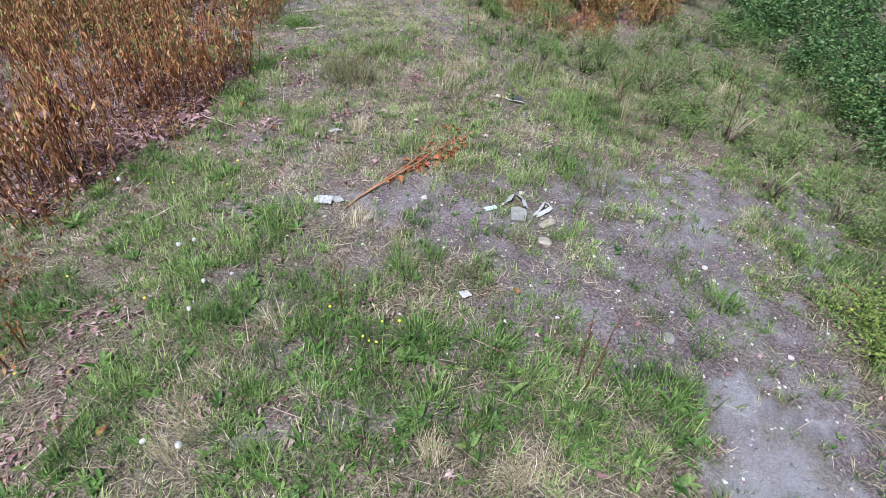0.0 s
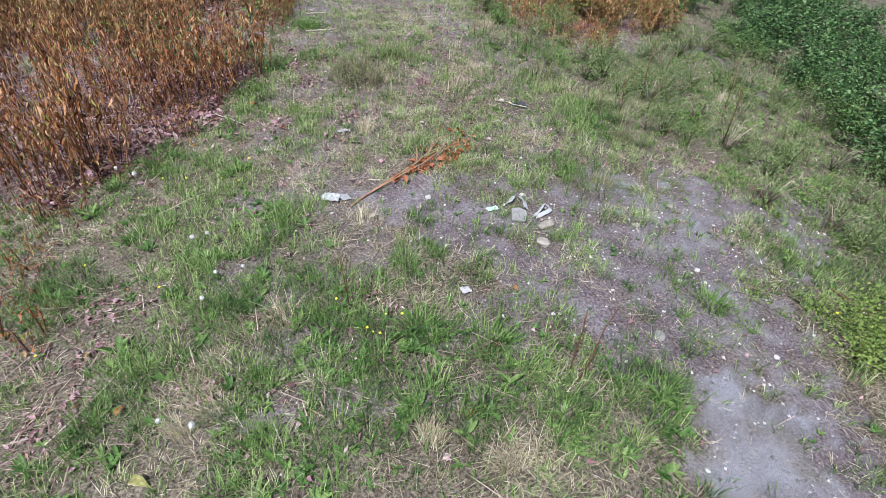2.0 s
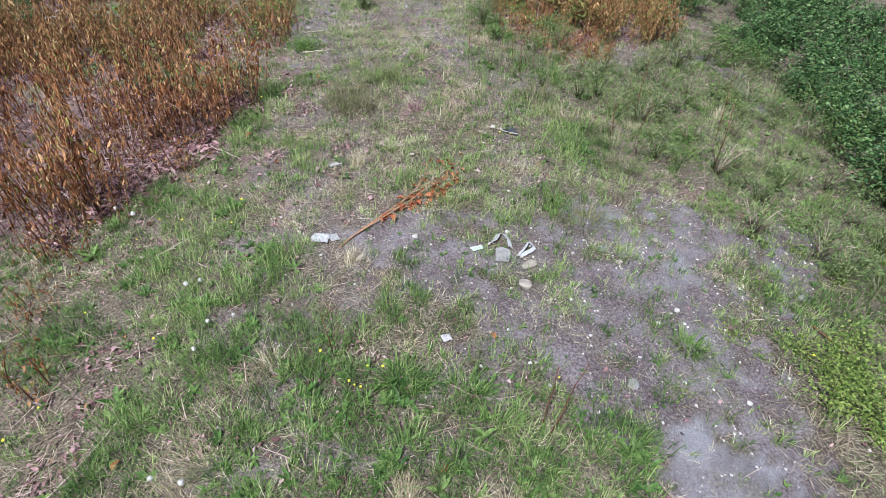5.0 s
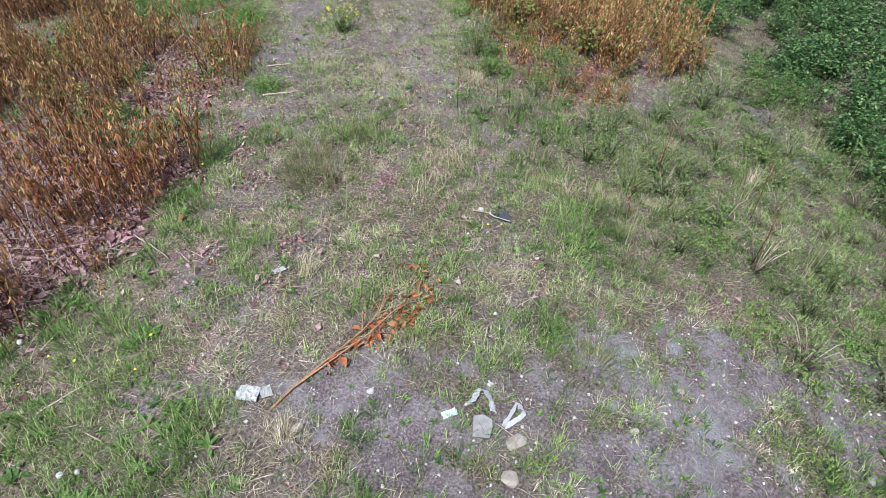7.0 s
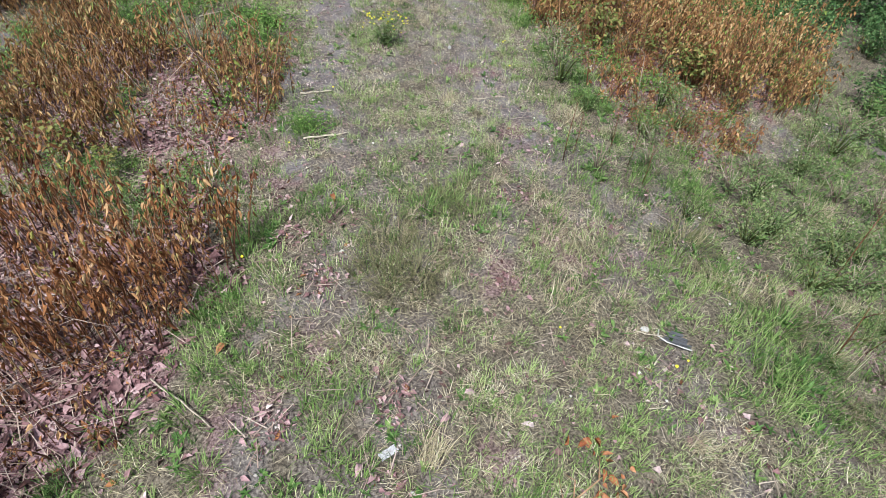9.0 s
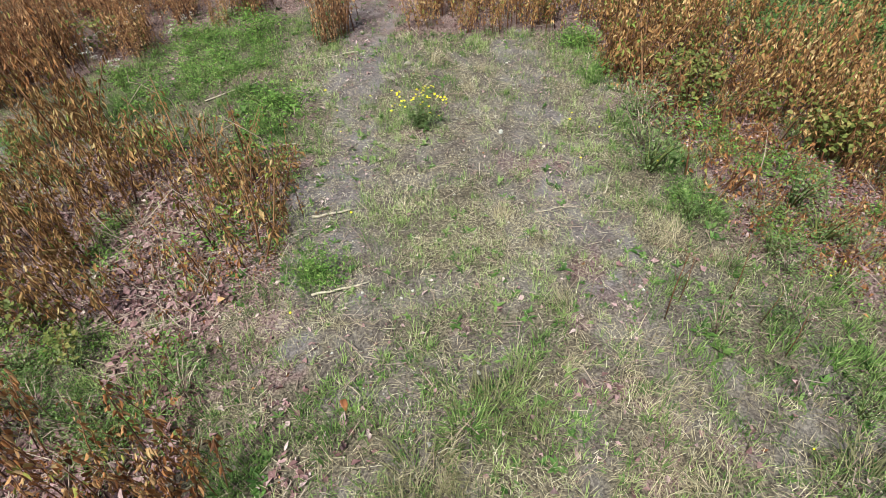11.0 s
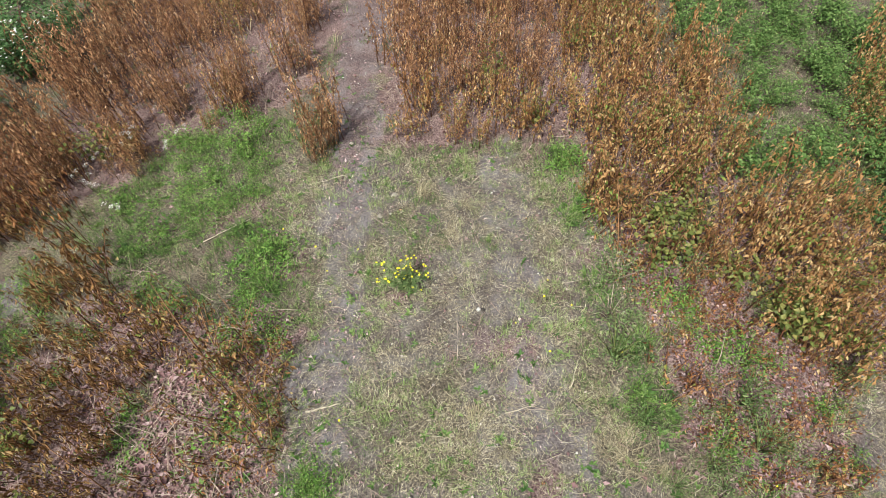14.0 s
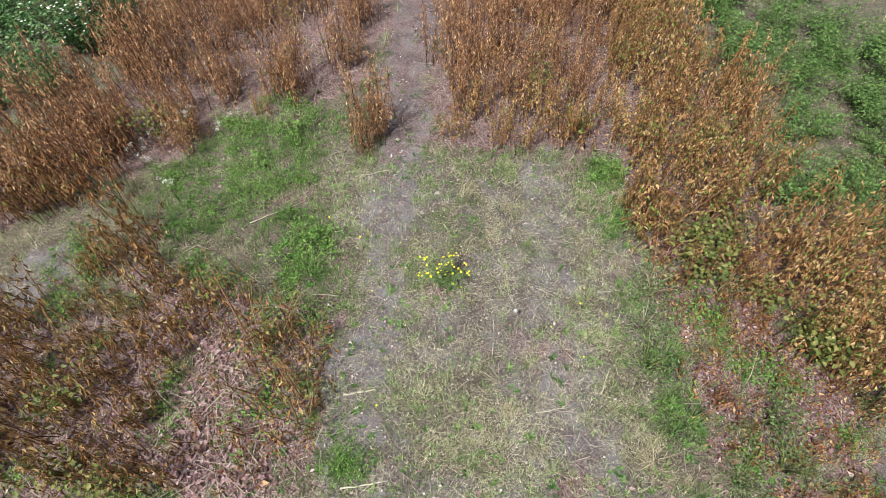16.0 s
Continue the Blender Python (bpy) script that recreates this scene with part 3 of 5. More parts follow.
    v, t, c = blades(on_ground(x, y, RNG.uniform(0.004, 0.02, n)), RNG.uniform(0.015, 0.06, n), RNG.uniform(0.002, 0.0042, n), az,
                     RNG.uniform(1.0, 1.6, n), RNG.uniform(-0.1, 0.4, n), np.clip(RNG.beta(2.2, 1.4, n), 0, 1))
    stuff("pale_thatch", tri_mesh("pale_thatch", v, t, STRAW, c), "short pale dry grass bits strewn over the worn track", "dry grass")


build_grass()


def build_outer_grass():
    """Coarser, thinner turf round about."""
    x, y = scatter(6500, -14, 15, -8, 18, lambda x, y: np.where((x > -7.3) & (x < 7.3) & (y > -3.4) & (y < 10.8), 0.0, 1.0)
                   * np.where(any_inside(STANDS + [BRAMBLES_EAST, GREEN_REAR, BUSHES_WEST, FOOTPATH], x, y), 0.15, 0.8))
    k = np.repeat(np.arange(len(x)), 8)
    m = len(k)
    az = RNG.uniform(0, 2 * np.pi, m)
    off = RNG.uniform(0, 0.12, m)
    bx, by = x[k] + np.cos(az) * off, y[k] + np.sin(az) * off
    v, t, c = blades(on_ground(bx, by, -0.006), RNG.uniform(0.08, 0.24, m), RNG.uniform(0.006, 0.014, m), az, RNG.uniform(0.1, 1.1, m), RNG.uniform(0.1, 1.1, m),
                     np.clip(RNG.uniform(0.2, 0.8, len(x))[k] + RNG.normal(0, 0.15, m), 0, 1))
    me = tri_mesh("outer_grass", v, t, GRASS, c)
    me.materials.append(STRAW)
    me.polygons.foreach_set("material_index", np.repeat(RNG.uniform(0, 1, m) < 0.35, 3).astype(np.int32))
    stuff("outer_grass", me, "coarse rough grass round about the track", "grass")


build_outer_grass()


def build_litter():
    def amount(x, y):
        a = np.where(any_inside(STANDS + [SPARSE_EAST, CLEARING, LITTER_WEST, STAND_MIDDLE], x, y, 0.4), 1.0, np.where((y > 0.5) & (y < 4.6) & (x < 1), 0.26 * (fbm(x, y, 0.35, 85) > 0.45) + 0.04, 0.07))
        a = np.where(inside(SPARSE_EAST, x, y, 0.35), 0.92 * (fbm(x, y, 0.3, 82) > 0.42) + 0.2, a)
        a = np.where(inside(FOOTPATH, x, y), 0.45, a)
        a = np.where((fbm(x, y, 0.45, 81) > 0.63) & ~inside(HERBS_EAST, x, y), np.maximum(a, 0.4), a)
        a = np.where((np.abs(x + 1.85) < 0.32) & (y > 1.5) & (y < 8.2), np.maximum(a, 0.55 * (fbm(x, y, 0.3, 83) > 0.42)), a)
        a = np.where((np.abs(x) < 0.3) & (y > 4) & (y < 8.2), np.maximum(a, 0.3 * (fbm(x, y, 0.3, 84) > 0.48)), a)
        a = np.where(inside(LITTER_NEAR, x, y, 0.4), np.maximum(a, 0.85 * (fbm(x, y, 0.25, 86) > 0.46)), a)
        a = np.maximum(a, 0.95 * blobs(LEAFY_SPOTS, x, y, 38))
        return np.where(inside(SOIL, x, y), 0.02, a)

    x, y = scatter(84000, -7, 6, -3.2, 13, amount)
    for bounds in ((-3.6, -0.4, -1.9, 3.9), (-4.3, -2.2, 0.8, 7.2), (0.8, 3.2, 4.3, 8.0)):
        more = scatter(22000, *bounds, lambda x, y: (amount(x, y) > 0.85) * 1.0)
        x, y = np.concatenate([x, more[0]]), np.concatenate([y, more[1]])
    n = len(x)
    az, tilt = RNG.uniform(0, 2 * np.pi, n), RNG.normal(0, 0.4, n)
    along = np.stack([np.cos(az) * np.cos(tilt), np.sin(az) * np.cos(tilt), np.sin(tilt)], -1)
    up = unit(np.stack([RNG.normal(0, 0.5, n), RNG.normal(0, 0.5, n), np.ones(n)], -1))
    length = RNG.uniform(0.025, 0.07, n) * RNG.choice([0.6, 1.0, 1.5], n) * np.where(inside(LITTER_WEST, x, y, 0.3), 1.1, np.where(any_inside([CLEARING, STAND_NEAR], x, y, 0.3), 0.8, np.where(y > 4.6, 0.52, 0.66)))
    v, t, c = leaves(on_ground(x, y, RNG.uniform(0.004, 0.03, n)), along, up, length, length * RNG.uniform(0.25, 0.75, n), np.clip(RNG.beta(1.5, 2.0, n) - 0.12 * inside(LITTER_WEST, x, y, 0.3) + 0.15 * inside(TRACK, x, y), 0, 1), 0.3, True)
    rusty = np.repeat(RNG.uniform(0, 1, n) < np.where(any_inside([SPARSE_EAST, STAND_MIDDLE], x, y), 0.42, np.where(any_inside(STANDS, x, y), 0.12, 0.03)), 2)
    me = tri_mesh("leaf_litter", v, t, DEAD_LEAF, c)
    me.materials.append(RUSSET)
    me.polygons.foreach_set("material_index", rusty.astype(np.int32))
    stuff("leaf_litter", me, "pinkish brown and rusty fallen leaves lying among dead stalks", "leaves")
    x, y = scatter(38000, -7, 6, -3.2, 13, lambda x, y: np.where(amount(x, y) > 0.8, 0.9, np.where(inside(SOIL, x, y), 0.02, np.where(worn(x, y), 0.22, 0.08))) * np.where(inside(SPARSE_EAST, x, y, 0.3), 0.25, 1))
    n = len(x)
    az = 7 * fbm(x, y, 1.0, 55) + RNG.normal(0, 0.9, n)
    v, t, c = blades(on_ground(x, y, RNG.uniform(0.005, 0.05, n)), RNG.uniform(0.06, 0.24, n) * np.where(any_inside([LITTER_WEST, CLEARING, STAND_NEAR], x, y), 1.7, 1), RNG.uniform(0.003, 0.008, n), az,
                     RNG.uniform(1.25, 1.6, n), RNG.normal(0, 0.08, n), RNG.beta(2, 2, n))
    stuff("dead_stalks", tri_mesh("dead_stalks", v, t, DEAD_STALK, c), "pale pinkish dead stalks lying on the litter", "dead stalks")


build_litter()


def build_weeds():
    """Small broad-leaved rosettes among the grass."""
    x, y = scatter(15000, -6, 6, -3.3, 10, lambda x, y: np.clip(0.2 + 0.42 * cover(x, y)[2] + (fbm(x, y, 0.5, 91) > 0.55) * 0.45 - 0.3 * cover(x, y)[1], 0, 1)
                   * np.where(any_inside(STANDS + [SAND], x, y), 0.15, 1) * np.where(inside(SOIL, x, y, 0.2), 0.8, 1))
    k = np.repeat(np.arange(len(x)), 7)
    n = len(k)
    az, rise = RNG.uniform(0, 2 * np.pi, n), RNG.uniform(0.05, 0.9, n)
    along = np.stack([np.cos(az) * np.cos(rise), np.sin(az) * np.cos(rise), np.sin(rise)], -1)
    size = (RNG.uniform(0.5, 1.4, len(x)) * 0.05 * np.where(inside(SOIL, x, y, 0.2), 0.6, 1) * (1 + 0.5 * blobs(LUSH, x, y, 23)) * np.where(y < 0.6, 1.08, 0.9))[k] * RNG.uniform(0.6, 1.2, n)
    up = np.stack([-np.cos(az) * np.sin(rise), -np.sin(az) * np.sin(rise), np.cos(rise)], -1)
    tone = np.clip(RNG.uniform(0.1, 0.9, len(x))[k] + RNG.normal(0, 0.12, n), 0, 1)
    v, t, c = leaves(on_ground(x[k], y[k], 0.003), along, up, size, size * RNG.uniform(0.16, 0.42, len(x))[k], tone, 0.15)
    stuff("broadleaf_weeds", tri_mesh("broadleaf_weeds", v, t, WEED, c), "small green broad-leaved weed rosettes in the grass", "weeds")


build_weeds()


def build_gravel():
    """Small stones pressed into the bare soil."""
    x, y = scatter(72000, -3.5, 4, -3.4, 12, lambda x, y: np.where(inside(SOIL, x, y, 0.2), 0.75, np.where(any_inside([FOOTPATH, BARE_WEST, BARE_EAST, BARE_SHRUB], x, y), 0.5,
                   np.where(worn(x, y), 0.3, np.where(inside(TRACK, x, y), 0.1, 0.02)))))
    n = len(x)
    size = 0.0022 + 0.0085 * RNG.uniform(0, 1, n) ** 2.5 + 0.009 * (RNG.uniform(0, 1, n) > 0.96)
    shape = np.array([[1, 0, 0], [0, 1, 0], [-1, 0, 0], [0, -1, 0], [0, 0, 1], [0, 0, -1]], float)
    v = shape[None] * RNG.uniform(0.6, 1.4, (n, 6, 1)) * np.array([1, 1, 0.7]) * size[:, None, None]
    a = RNG.uniform(0, 2 * np.pi, n)
    c, s = np.cos(a)[:, None], np.sin(a)[:, None]
    v = np.stack([v[..., 0] * c - v[..., 1] * s, v[..., 0] * s + v[..., 1] * c, v[..., 2]], -1) + on_ground(x, y, 0.1 * size)[:, None]
    f = np.array([[0, 1, 4], [1, 2, 4], [2, 3, 4], [3, 0, 4], [1, 0, 5], [2, 1, 5], [3, 2, 5], [0, 3, 5]])
    t = (f[None] + 6 * np.arange(n)[:, None, None]).reshape(-1, 3)
    tone = np.clip(RNG.beta(1.6, 2.0, n) + 0.5 * (size > 0.011), 0, 1)
    stuff("gravel", tri_mesh("gravel", v.reshape(-1, 3), t, GRAVEL, np.repeat(tone, 6)), "small grey and white stones pressed into bare soil", "gravel")


build_gravel()


# ---- dead stands: russet clumps of upright canes with hanging leaves ----
def cane_clump(seed, canes=8, tall=0.8, reach=0.26, per_cane=22, leaf=0.06, narrow=(0.25, 0.55), mat=None, green=0.04, twigs=10, bare=0.2, hang=(-1.55, -0.45), sway=0.11):
    """The canes' meshes, one by one, and one mesh each of the thin side shoots and of the withered leaves."""
    r = np.random.default_rng(seed)
    canes_, shoots, crown = [], Heap(), Heap()

    def dress(line, count, low):
        mean = r.beta(2, 2) * 0.62 + 0.2
        u = r.uniform(low, 1.0, count) ** 0.8
        s = np.linspace(0, 1, len(line))
        at = np.stack([np.interp(u, s, line[:, k]) for k in range(3)], -1)
        az, drop = r.uniform(0, 2 * np.pi, count), r.uniform(*hang, count)
        along = np.stack([np.cos(az) * np.cos(drop), np.sin(az) * np.cos(drop), np.sin(drop)], -1)
        stalk = at + np.stack([np.cos(az), np.sin(az), 0 * az], -1) * r.uniform(0.003, 0.035, count)[:, None]
        up = np.stack([r.normal(0, 1, count), r.normal(0, 1, count), np.ones(count)], -1)
        size = leaf * r.uniform(0.4, 1.25, count)
        tone = np.where(r.uniform(0, 1, count) < green, 1.0, np.clip(mean + r.normal(0, 0.15, count), 0, 0.92))
        crown.add(*leaves(stalk, along, up, size, size * r.uniform(*narrow, count), tone, 0.42, leaf < 0.06))

    for n in range(canes + twigs):
        a, d = r.uniform(0, 2 * np.pi), reach * math.sqrt(r.uniform(0, 1))
        foot = np.array([d * math.cos(a), d * math.sin(a), -0.05])
        thin = n >= canes
        h = tall * (r.uniform(0.6, 1.12) if not thin else r.uniform(0.35, 0.95))
        lean = np.array([r.normal(0, sway), r.normal(0, sway), 1.0])
        bow = np.array([r.normal(0, 0.07), r.normal(0, 0.07), 0])
        s = np.linspace(0, 1, 4)[:, None]
        line = foot + lean * h * s + bow * s**2
        if thin:
            shoots.add(*tube(line, 0.0028, 0.001, 3), r.uniform(0, 1))
            dress(line, int(per_cane * 0.45), bare)
        else:
            canes_.append(Heap().add(*tube(line, r.uniform(0.0045, 0.0085), 0.0022, 4), r.uniform(0, 1)).mesh("cane", RED_STEM))
            dress(line, per_cane, bare)
    return canes_, shoots.mesh("thin_growth", RED_STEM), crown.mesh("withered_foliage", mat or RUSSET)


def make_stand_clump(name, made, label, group):
    ob = empty(name)
    canes_, shoots, crown = made
    for me in canes_:
        part("cane", me, ob)
    tagged(part("thin_growth", shoots, ob), kind="stuff")
    tagged(part("withered_foliage", crown, ob), kind="stuff")
    return tagged(ob, label, "dead plant", group)


def make_clump(name, meshes, label, category, group, names=("stalk_growth", "foliage")):
    ob = empty(name)
    for part_name, me in zip(names, meshes):
        tagged(part(part_name, me, ob), kind="stuff")
    return tagged(ob, label, category, group)


def plant_all(protos, spots, sink=0.0, scale=(0.85, 1.15)):
    """Sets clumps at the spots, turning and scaling them; the first spots take the protos themselves."""
    for n, (x, y) in enumerate(spots):
        k = n % len(protos)
        m = Matrix.LocRotScale((x, y, float(height(x, y)) - sink), Euler((0, 0, RNG.uniform(0, 2 * np.pi))), None)
        s = RNG.uniform(*scale) * (0.72 + 0.56 * float(fbm(x, y, 1.3, 33)))
        if n < len(protos):
            ob = protos[k]
            ob.matrix_basis = m
        else:
            ob = copy_thing(protos[k], m)
        ob.scale = (s, s, s * RNG.uniform(0.9, 1.1))
    for ob in protos[len(spots):]:
        for c in list(ob.children_recursive):
            bpy.data.objects.remove(c)
        bpy.data.objects.remove(ob)


HOLLOWS = [(-5.5, 6.7, 0.35), (-5.15, 7.3, 0.25), (-5.1, 9.1, 0.2), (-4.0, 9.1, 0.35), (-3.1, 10.6, 0.3), (-3.0, 10.1, 0.3), (-3.2, 11.3, 0.3), (1.15, 9.35, 0.32), (0.85, 8.75, 0.22), (1.95, 6.9, 0.28),
           (-3.6, 1.85, 0.42), (-3.1, 2.0, 0.25), (-4.3, 1.95, 0.3), (-3.55, 3.2, 0.3), (-4.7, 3.0, 0.3), (2.75, 7.6, 0.25)]


def airy(spots, level=0.4, size=0.7, seed=88):
    """The spots less those in hollows of the stand and those where it happens to be thin."""
    return [(x, y) for x, y in spots if float(fbm(x, y, size, seed)) > level and all(math.hypot(x - a, y - b) > r for a, b, r in HOLLOWS)]


def spots_in(outlines, gap, bounds, warp=0.1, jitter=0.48, thin=0.0):
    """A shaken grid of places inside outlines; thin: the share left out."""
    x0, x1, y0, y1 = bounds
    out = []
    for i, gx in enumerate(np.arange(x0, x1, gap)):
        for j, gy in enumerate(np.arange(y0, y1, gap)):
            x = gx + RNG.uniform(-jitter, jitter) * gap
            y = gy + (0.5 * gap if i % 2 else 0) + RNG.uniform(-jitter, jitter) * gap
            if bool(any_inside(outlines, np.array([x]), np.array([y]), warp)[0]) and RNG.uniform(0, 1) >= thin:
                out.append((x, y))
    RNG.shuffle(out)
    return [(float(a), float(b)) for a, b in out]


RUSSET_LABEL = "upright russet dead canes with hanging withered leaves"
russet = [make_stand_clump("dead_cane_clump", cane_clump(100 + n, 8, 1.05, 0.3, 20, 0.07, (0.2, 0.4), RUSSET, 0.05, 5, 0.4, (-1.56, -0.75), 0.09), RUSSET_LABEL, "russet dead canes")
          for n in range(8)]
FRONT_ROW = [(-4.15, 1.3), (-3.95, 1.24), (-3.75, 1.27), (-3.55, 1.26), (-3.14, 2.45), (-2.9, 2.45), (-2.72, 2.5), (-2.52, 3.1), (-2.6, 2.9)]
plant_all(russet, FRONT_ROW + airy(spots_in([STAND_NEAR], 0.42, (-7, -2, 0, 7)), 0.41)
          + [(-5.0, 7.6), (-5.2, 7.95), (-2.95, 2.65), (-3.25, 2.62), (-2.76, 3.1), (-3.15, 2.95), (-3.45, 2.5)], scale=(0.65, 1.15))
tangled = [make_stand_clump("tangled_dead_clump", cane_clump(160 + n, 9, 0.85, 0.27, 24, 0.068, (0.2, 0.42), TANGLE, 0.06, 8, 0.25, (-1.55, -0.6), 0.15),
                            "tangled leaning dead canes with narrow hanging tan leaves", "tangled dead canes") for n in range(6)]
plant_all(tangled, airy(spots_in([STAND_WEST], 0.35, (-7, -2, 4, 7)), 0.29) + [(-4.9, 6.7), (-4.6, 6.85), (-4.55, 7.05), (-4.3, 6.6), (-4.8, 6.95), (-5.8, 7.7), (-6.1, 7.6), (-5.6, 7.9), (-6.2, 8.1), (-6.4, 7.8), (-5.9, 8.2)], scale=(0.6, 1.1))
midway = [make_stand_clump("low_dead_cane_clump", cane_clump(170 + n, 7, 0.66, 0.24, 15, 0.056, (0.25, 0.48), TANGLE, 0.1, 6, 0.15, (-1.5, -0.2), 0.2),
                           "knee-high russet dead canes in leaf litter", "low russet canes") for n in range(5)]
plant_all(midway, spots_in([STAND_MIDDLE], 0.33, (-4.2, -1.9, 4.4, 7.3), thin=0.05) + airy(spots_in([SPARSE_EAST], 0.42, (0.9, 3.2, 6.3, 8), thin=0.15)), scale=(0.6, 1.25))
ochre = [make_stand_clump("withering_shrub_clump", cane_clump(120 + n, 8, 1.15, 0.3, 44, 0.052, (0.32, 0.6), OCHRE, 0.15, 12, 0.14, (-1.52, -0.45)),
                          "leafy ochre and yellow-green withering shrubby canes", "ochre withering shrubs") for n in range(8)]
rosy = [make_stand_clump("dried_stem_clump", cane_clump(130 + n, 8, 1.05, 0.24, 42, 0.046, (0.22, 0.42), ROSY, 0.05, 13, 0.18),
                         "fine rosy brown dried stems with small shrivelled leaves", "rosy dried stems") for n in range(8)]
amber = [make_stand_clump("amber_cane_clump", cane_clump(150 + n, 7, 0.92, 0.26, 38, 0.051, (0.26, 0.48), AMBER, 0.1, 11, 0.2),
                          "upright amber brown dead canes with withered leaves", "amber dead canes") for n in range(6)]
# the rear stands change from rosy stems by the footpath to ochre shrubs on the bank, in drifts
REAR = airy(spots_in([STAND_REAR, STAND_EAST], 0.355, (-2, 6, 5, 13)), 0.25)
drift = {spot: float(fbm(*spot, 1.1, 95)) + 0.09 * spot[0] - 0.02 * (spot[1] - 8) for spot in REAR}
plant_all(rosy, airy(spots_in([STAND_BACK], 0.39, (-8.2, -2, 7.2, 14)), 0.22) + [s for s in REAR if drift[s] < 0.5] + [(-2.1, 8.42), (-2.12, 8.55), (-2.05, 8.62), (-1.95, 8.95)], scale=(0.55, 1.2))
plant_all(amber, [s for s in REAR if 0.5 <= drift[s] < 0.66] + [(-4.4, 8.72), (-4.55, 8.85), (-3.4, 9.55), (-3.3, 9.7), (-5.3, 8.6), (-5.5, 8.5), (-5.45, 8.8)], scale=(0.6, 1.1))
plant_all(ochre, [s for s in REAR if drift[s] >= 0.66] + [(4.4, 8.3), (4.7, 8.6), (4.6, 8.0), (5.0, 8.9), (5.2, 9.3), (4.9, 8.2), (5.3, 8.6), (5.5, 9.1), (-3.7, 11.4), (-3.9, 11.8), (-3.4, 11.7)], scale=(0.6, 1.05))
EDGE_SPOTS = [(-3.75, 0.62), (-3.95, 0.8), (-3.8, 0.3), (-3.6, 0.05), (-3.7, -0.3), (-3.45, -0.7), (-3.9, 0.0)]
low = [make_stand_clump("withered_weed_clump", cane_clump(140 + n, 5, 0.34, 0.2, 14, 0.038, (0.3, 0.55), RUSSET, 0.12, 7, 0.08),
                        "low sparse reddish dead stems over leaf litter", "low dead clumps") for n in range(6)]
plant_all(low, spots_in([SPARSE_EAST], 0.28, (-4, 4, 3.6, 8), thin=0.25) + spots_in([CLEARING], 0.36, (-4, 4, 3.8, 8), thin=0.4) + spots_in([LITTER_WEST], 0.36, (-4.2, -2.3, 1, 4.4), thin=0.3) + EDGE_SPOTS, scale=(0.6, 1.3))


# ---- brambles and herbs ----
def bush(seed, count=260, radius=0.4, tall=0.5, leaf=0.05, mat=None, stem_mat=None, stems=9, narrow=(0.42, 0.75), toss=0.45):
    r = np.random.default_rng(seed)
    wood, crown = Heap(), Heap()
    for _ in range(stems):
        a = r.uniform(0, 2 * np.pi)
        d = radius * r.uniform(0.4, 1.0)
        s = np.linspace(0, 1, 4)[:, None]
        top = tall * r.uniform(0.6, 1.0)
        line = np.concatenate([math.cos(a) * d * s, math.sin(a) * d * s, top * np.sin(s * r.uniform(1.6, 2.4)) - 0.04], 1)
        wood.add(*tube(line, 0.005, 0.002, 3), r.uniform(0, 1))
        m = count // stems
        u = r.uniform(0.15, 1, m)
        at = np.stack([np.interp(u, s[:, 0], line[:, k]) for k in range(3)], -1) + r.normal(0, 0.07, (m, 3)) * (1, 1, 0.7)
        at[:, 2] = np.maximum(at[:, 2], 0.01)
        az = r.uniform(0, 2 * np.pi, m)
        along = np.stack([np.cos(az), np.sin(az), r.normal(-0.15, 0.3, m)], -1)
        up = np.stack([r.normal(0, toss, m), r.normal(0, toss, m), np.ones(m)], -1)
        size = leaf * r.uniform(0.6, 1.3, m)
        crown.add(*leaves(at, along, up, size, size * r.uniform(*narrow, m), r.beta(2, 2, m), 0.18, True))
    return wood.mesh("stems", stem_mat or RED_STEM), crown.mesh("foliage", mat or BRAMBLE)


brambles = [make_clump("bramble_bush", bush(200 + n, 560, 0.55, 0.6, 0.056, BRAMBLE, GREEN_STEM), "dark green arching bramble bush on the bank", "bush", "brambles on the bank")
            for n in range(6)]
plant_all(brambles, spots_in([BRAMBLES_EAST], 0.48, (4.7, 8.7, -0.5, 9)) + spots_in([BUSHES_WEST], 0.62, (-9.5, -5.5, 9, 15))
          + [(4.6, 7.35), (4.0, 7.0), (4.2, 6.75), (4.35, 7.15), (4.1, 6.4), (4.95, 7.05), (5.25, 7.5), (5.0, 7.7), (-6.8, 7.0), (-7.1, 7.7), (-7.4, 8.5), (-6.6, 6.55), (-7.3, 6.6), (-7.7, 7.4), (-8.0, 8.2), (-8.2, 6.6)], scale=(0.7, 1.2))
bright = [make_clump("nettle_bush", bush(220 + n, 640, 0.5, 0.5, 0.04, NETTLE, GREEN_STEM), "mid-green leafy nettle and bramble growth", "bush", "green growth behind the stands")
          for n in range(5)]
plant_all(bright, spots_in([GREEN_REAR], 0.43, (3, 8, 7, 13)) + [(3.3, 7.7), (3.6, 7.5), (3.5, 7.9), (3.1, 7.75), (3.8, 7.3), (3.75, 7.0), (2.85, 7.55)] + spots_in([BANK_EDGE], 0.5, (4.2, 6, 0.8, 5.6), 0.3, thin=0.3), scale=(0.5, 1.15))
herbs = [make_clump("low_herb_clump", bush(230 + n, 400, 0.3, 0.36, 0.03, HERB, DEAD_STALK if n % 2 else GREEN_STEM, 14, (0.22, 0.5), 0.9), "dull green low herbs and seedlings with dry stalks", "weed", "low herbs")
         for n in range(6)]
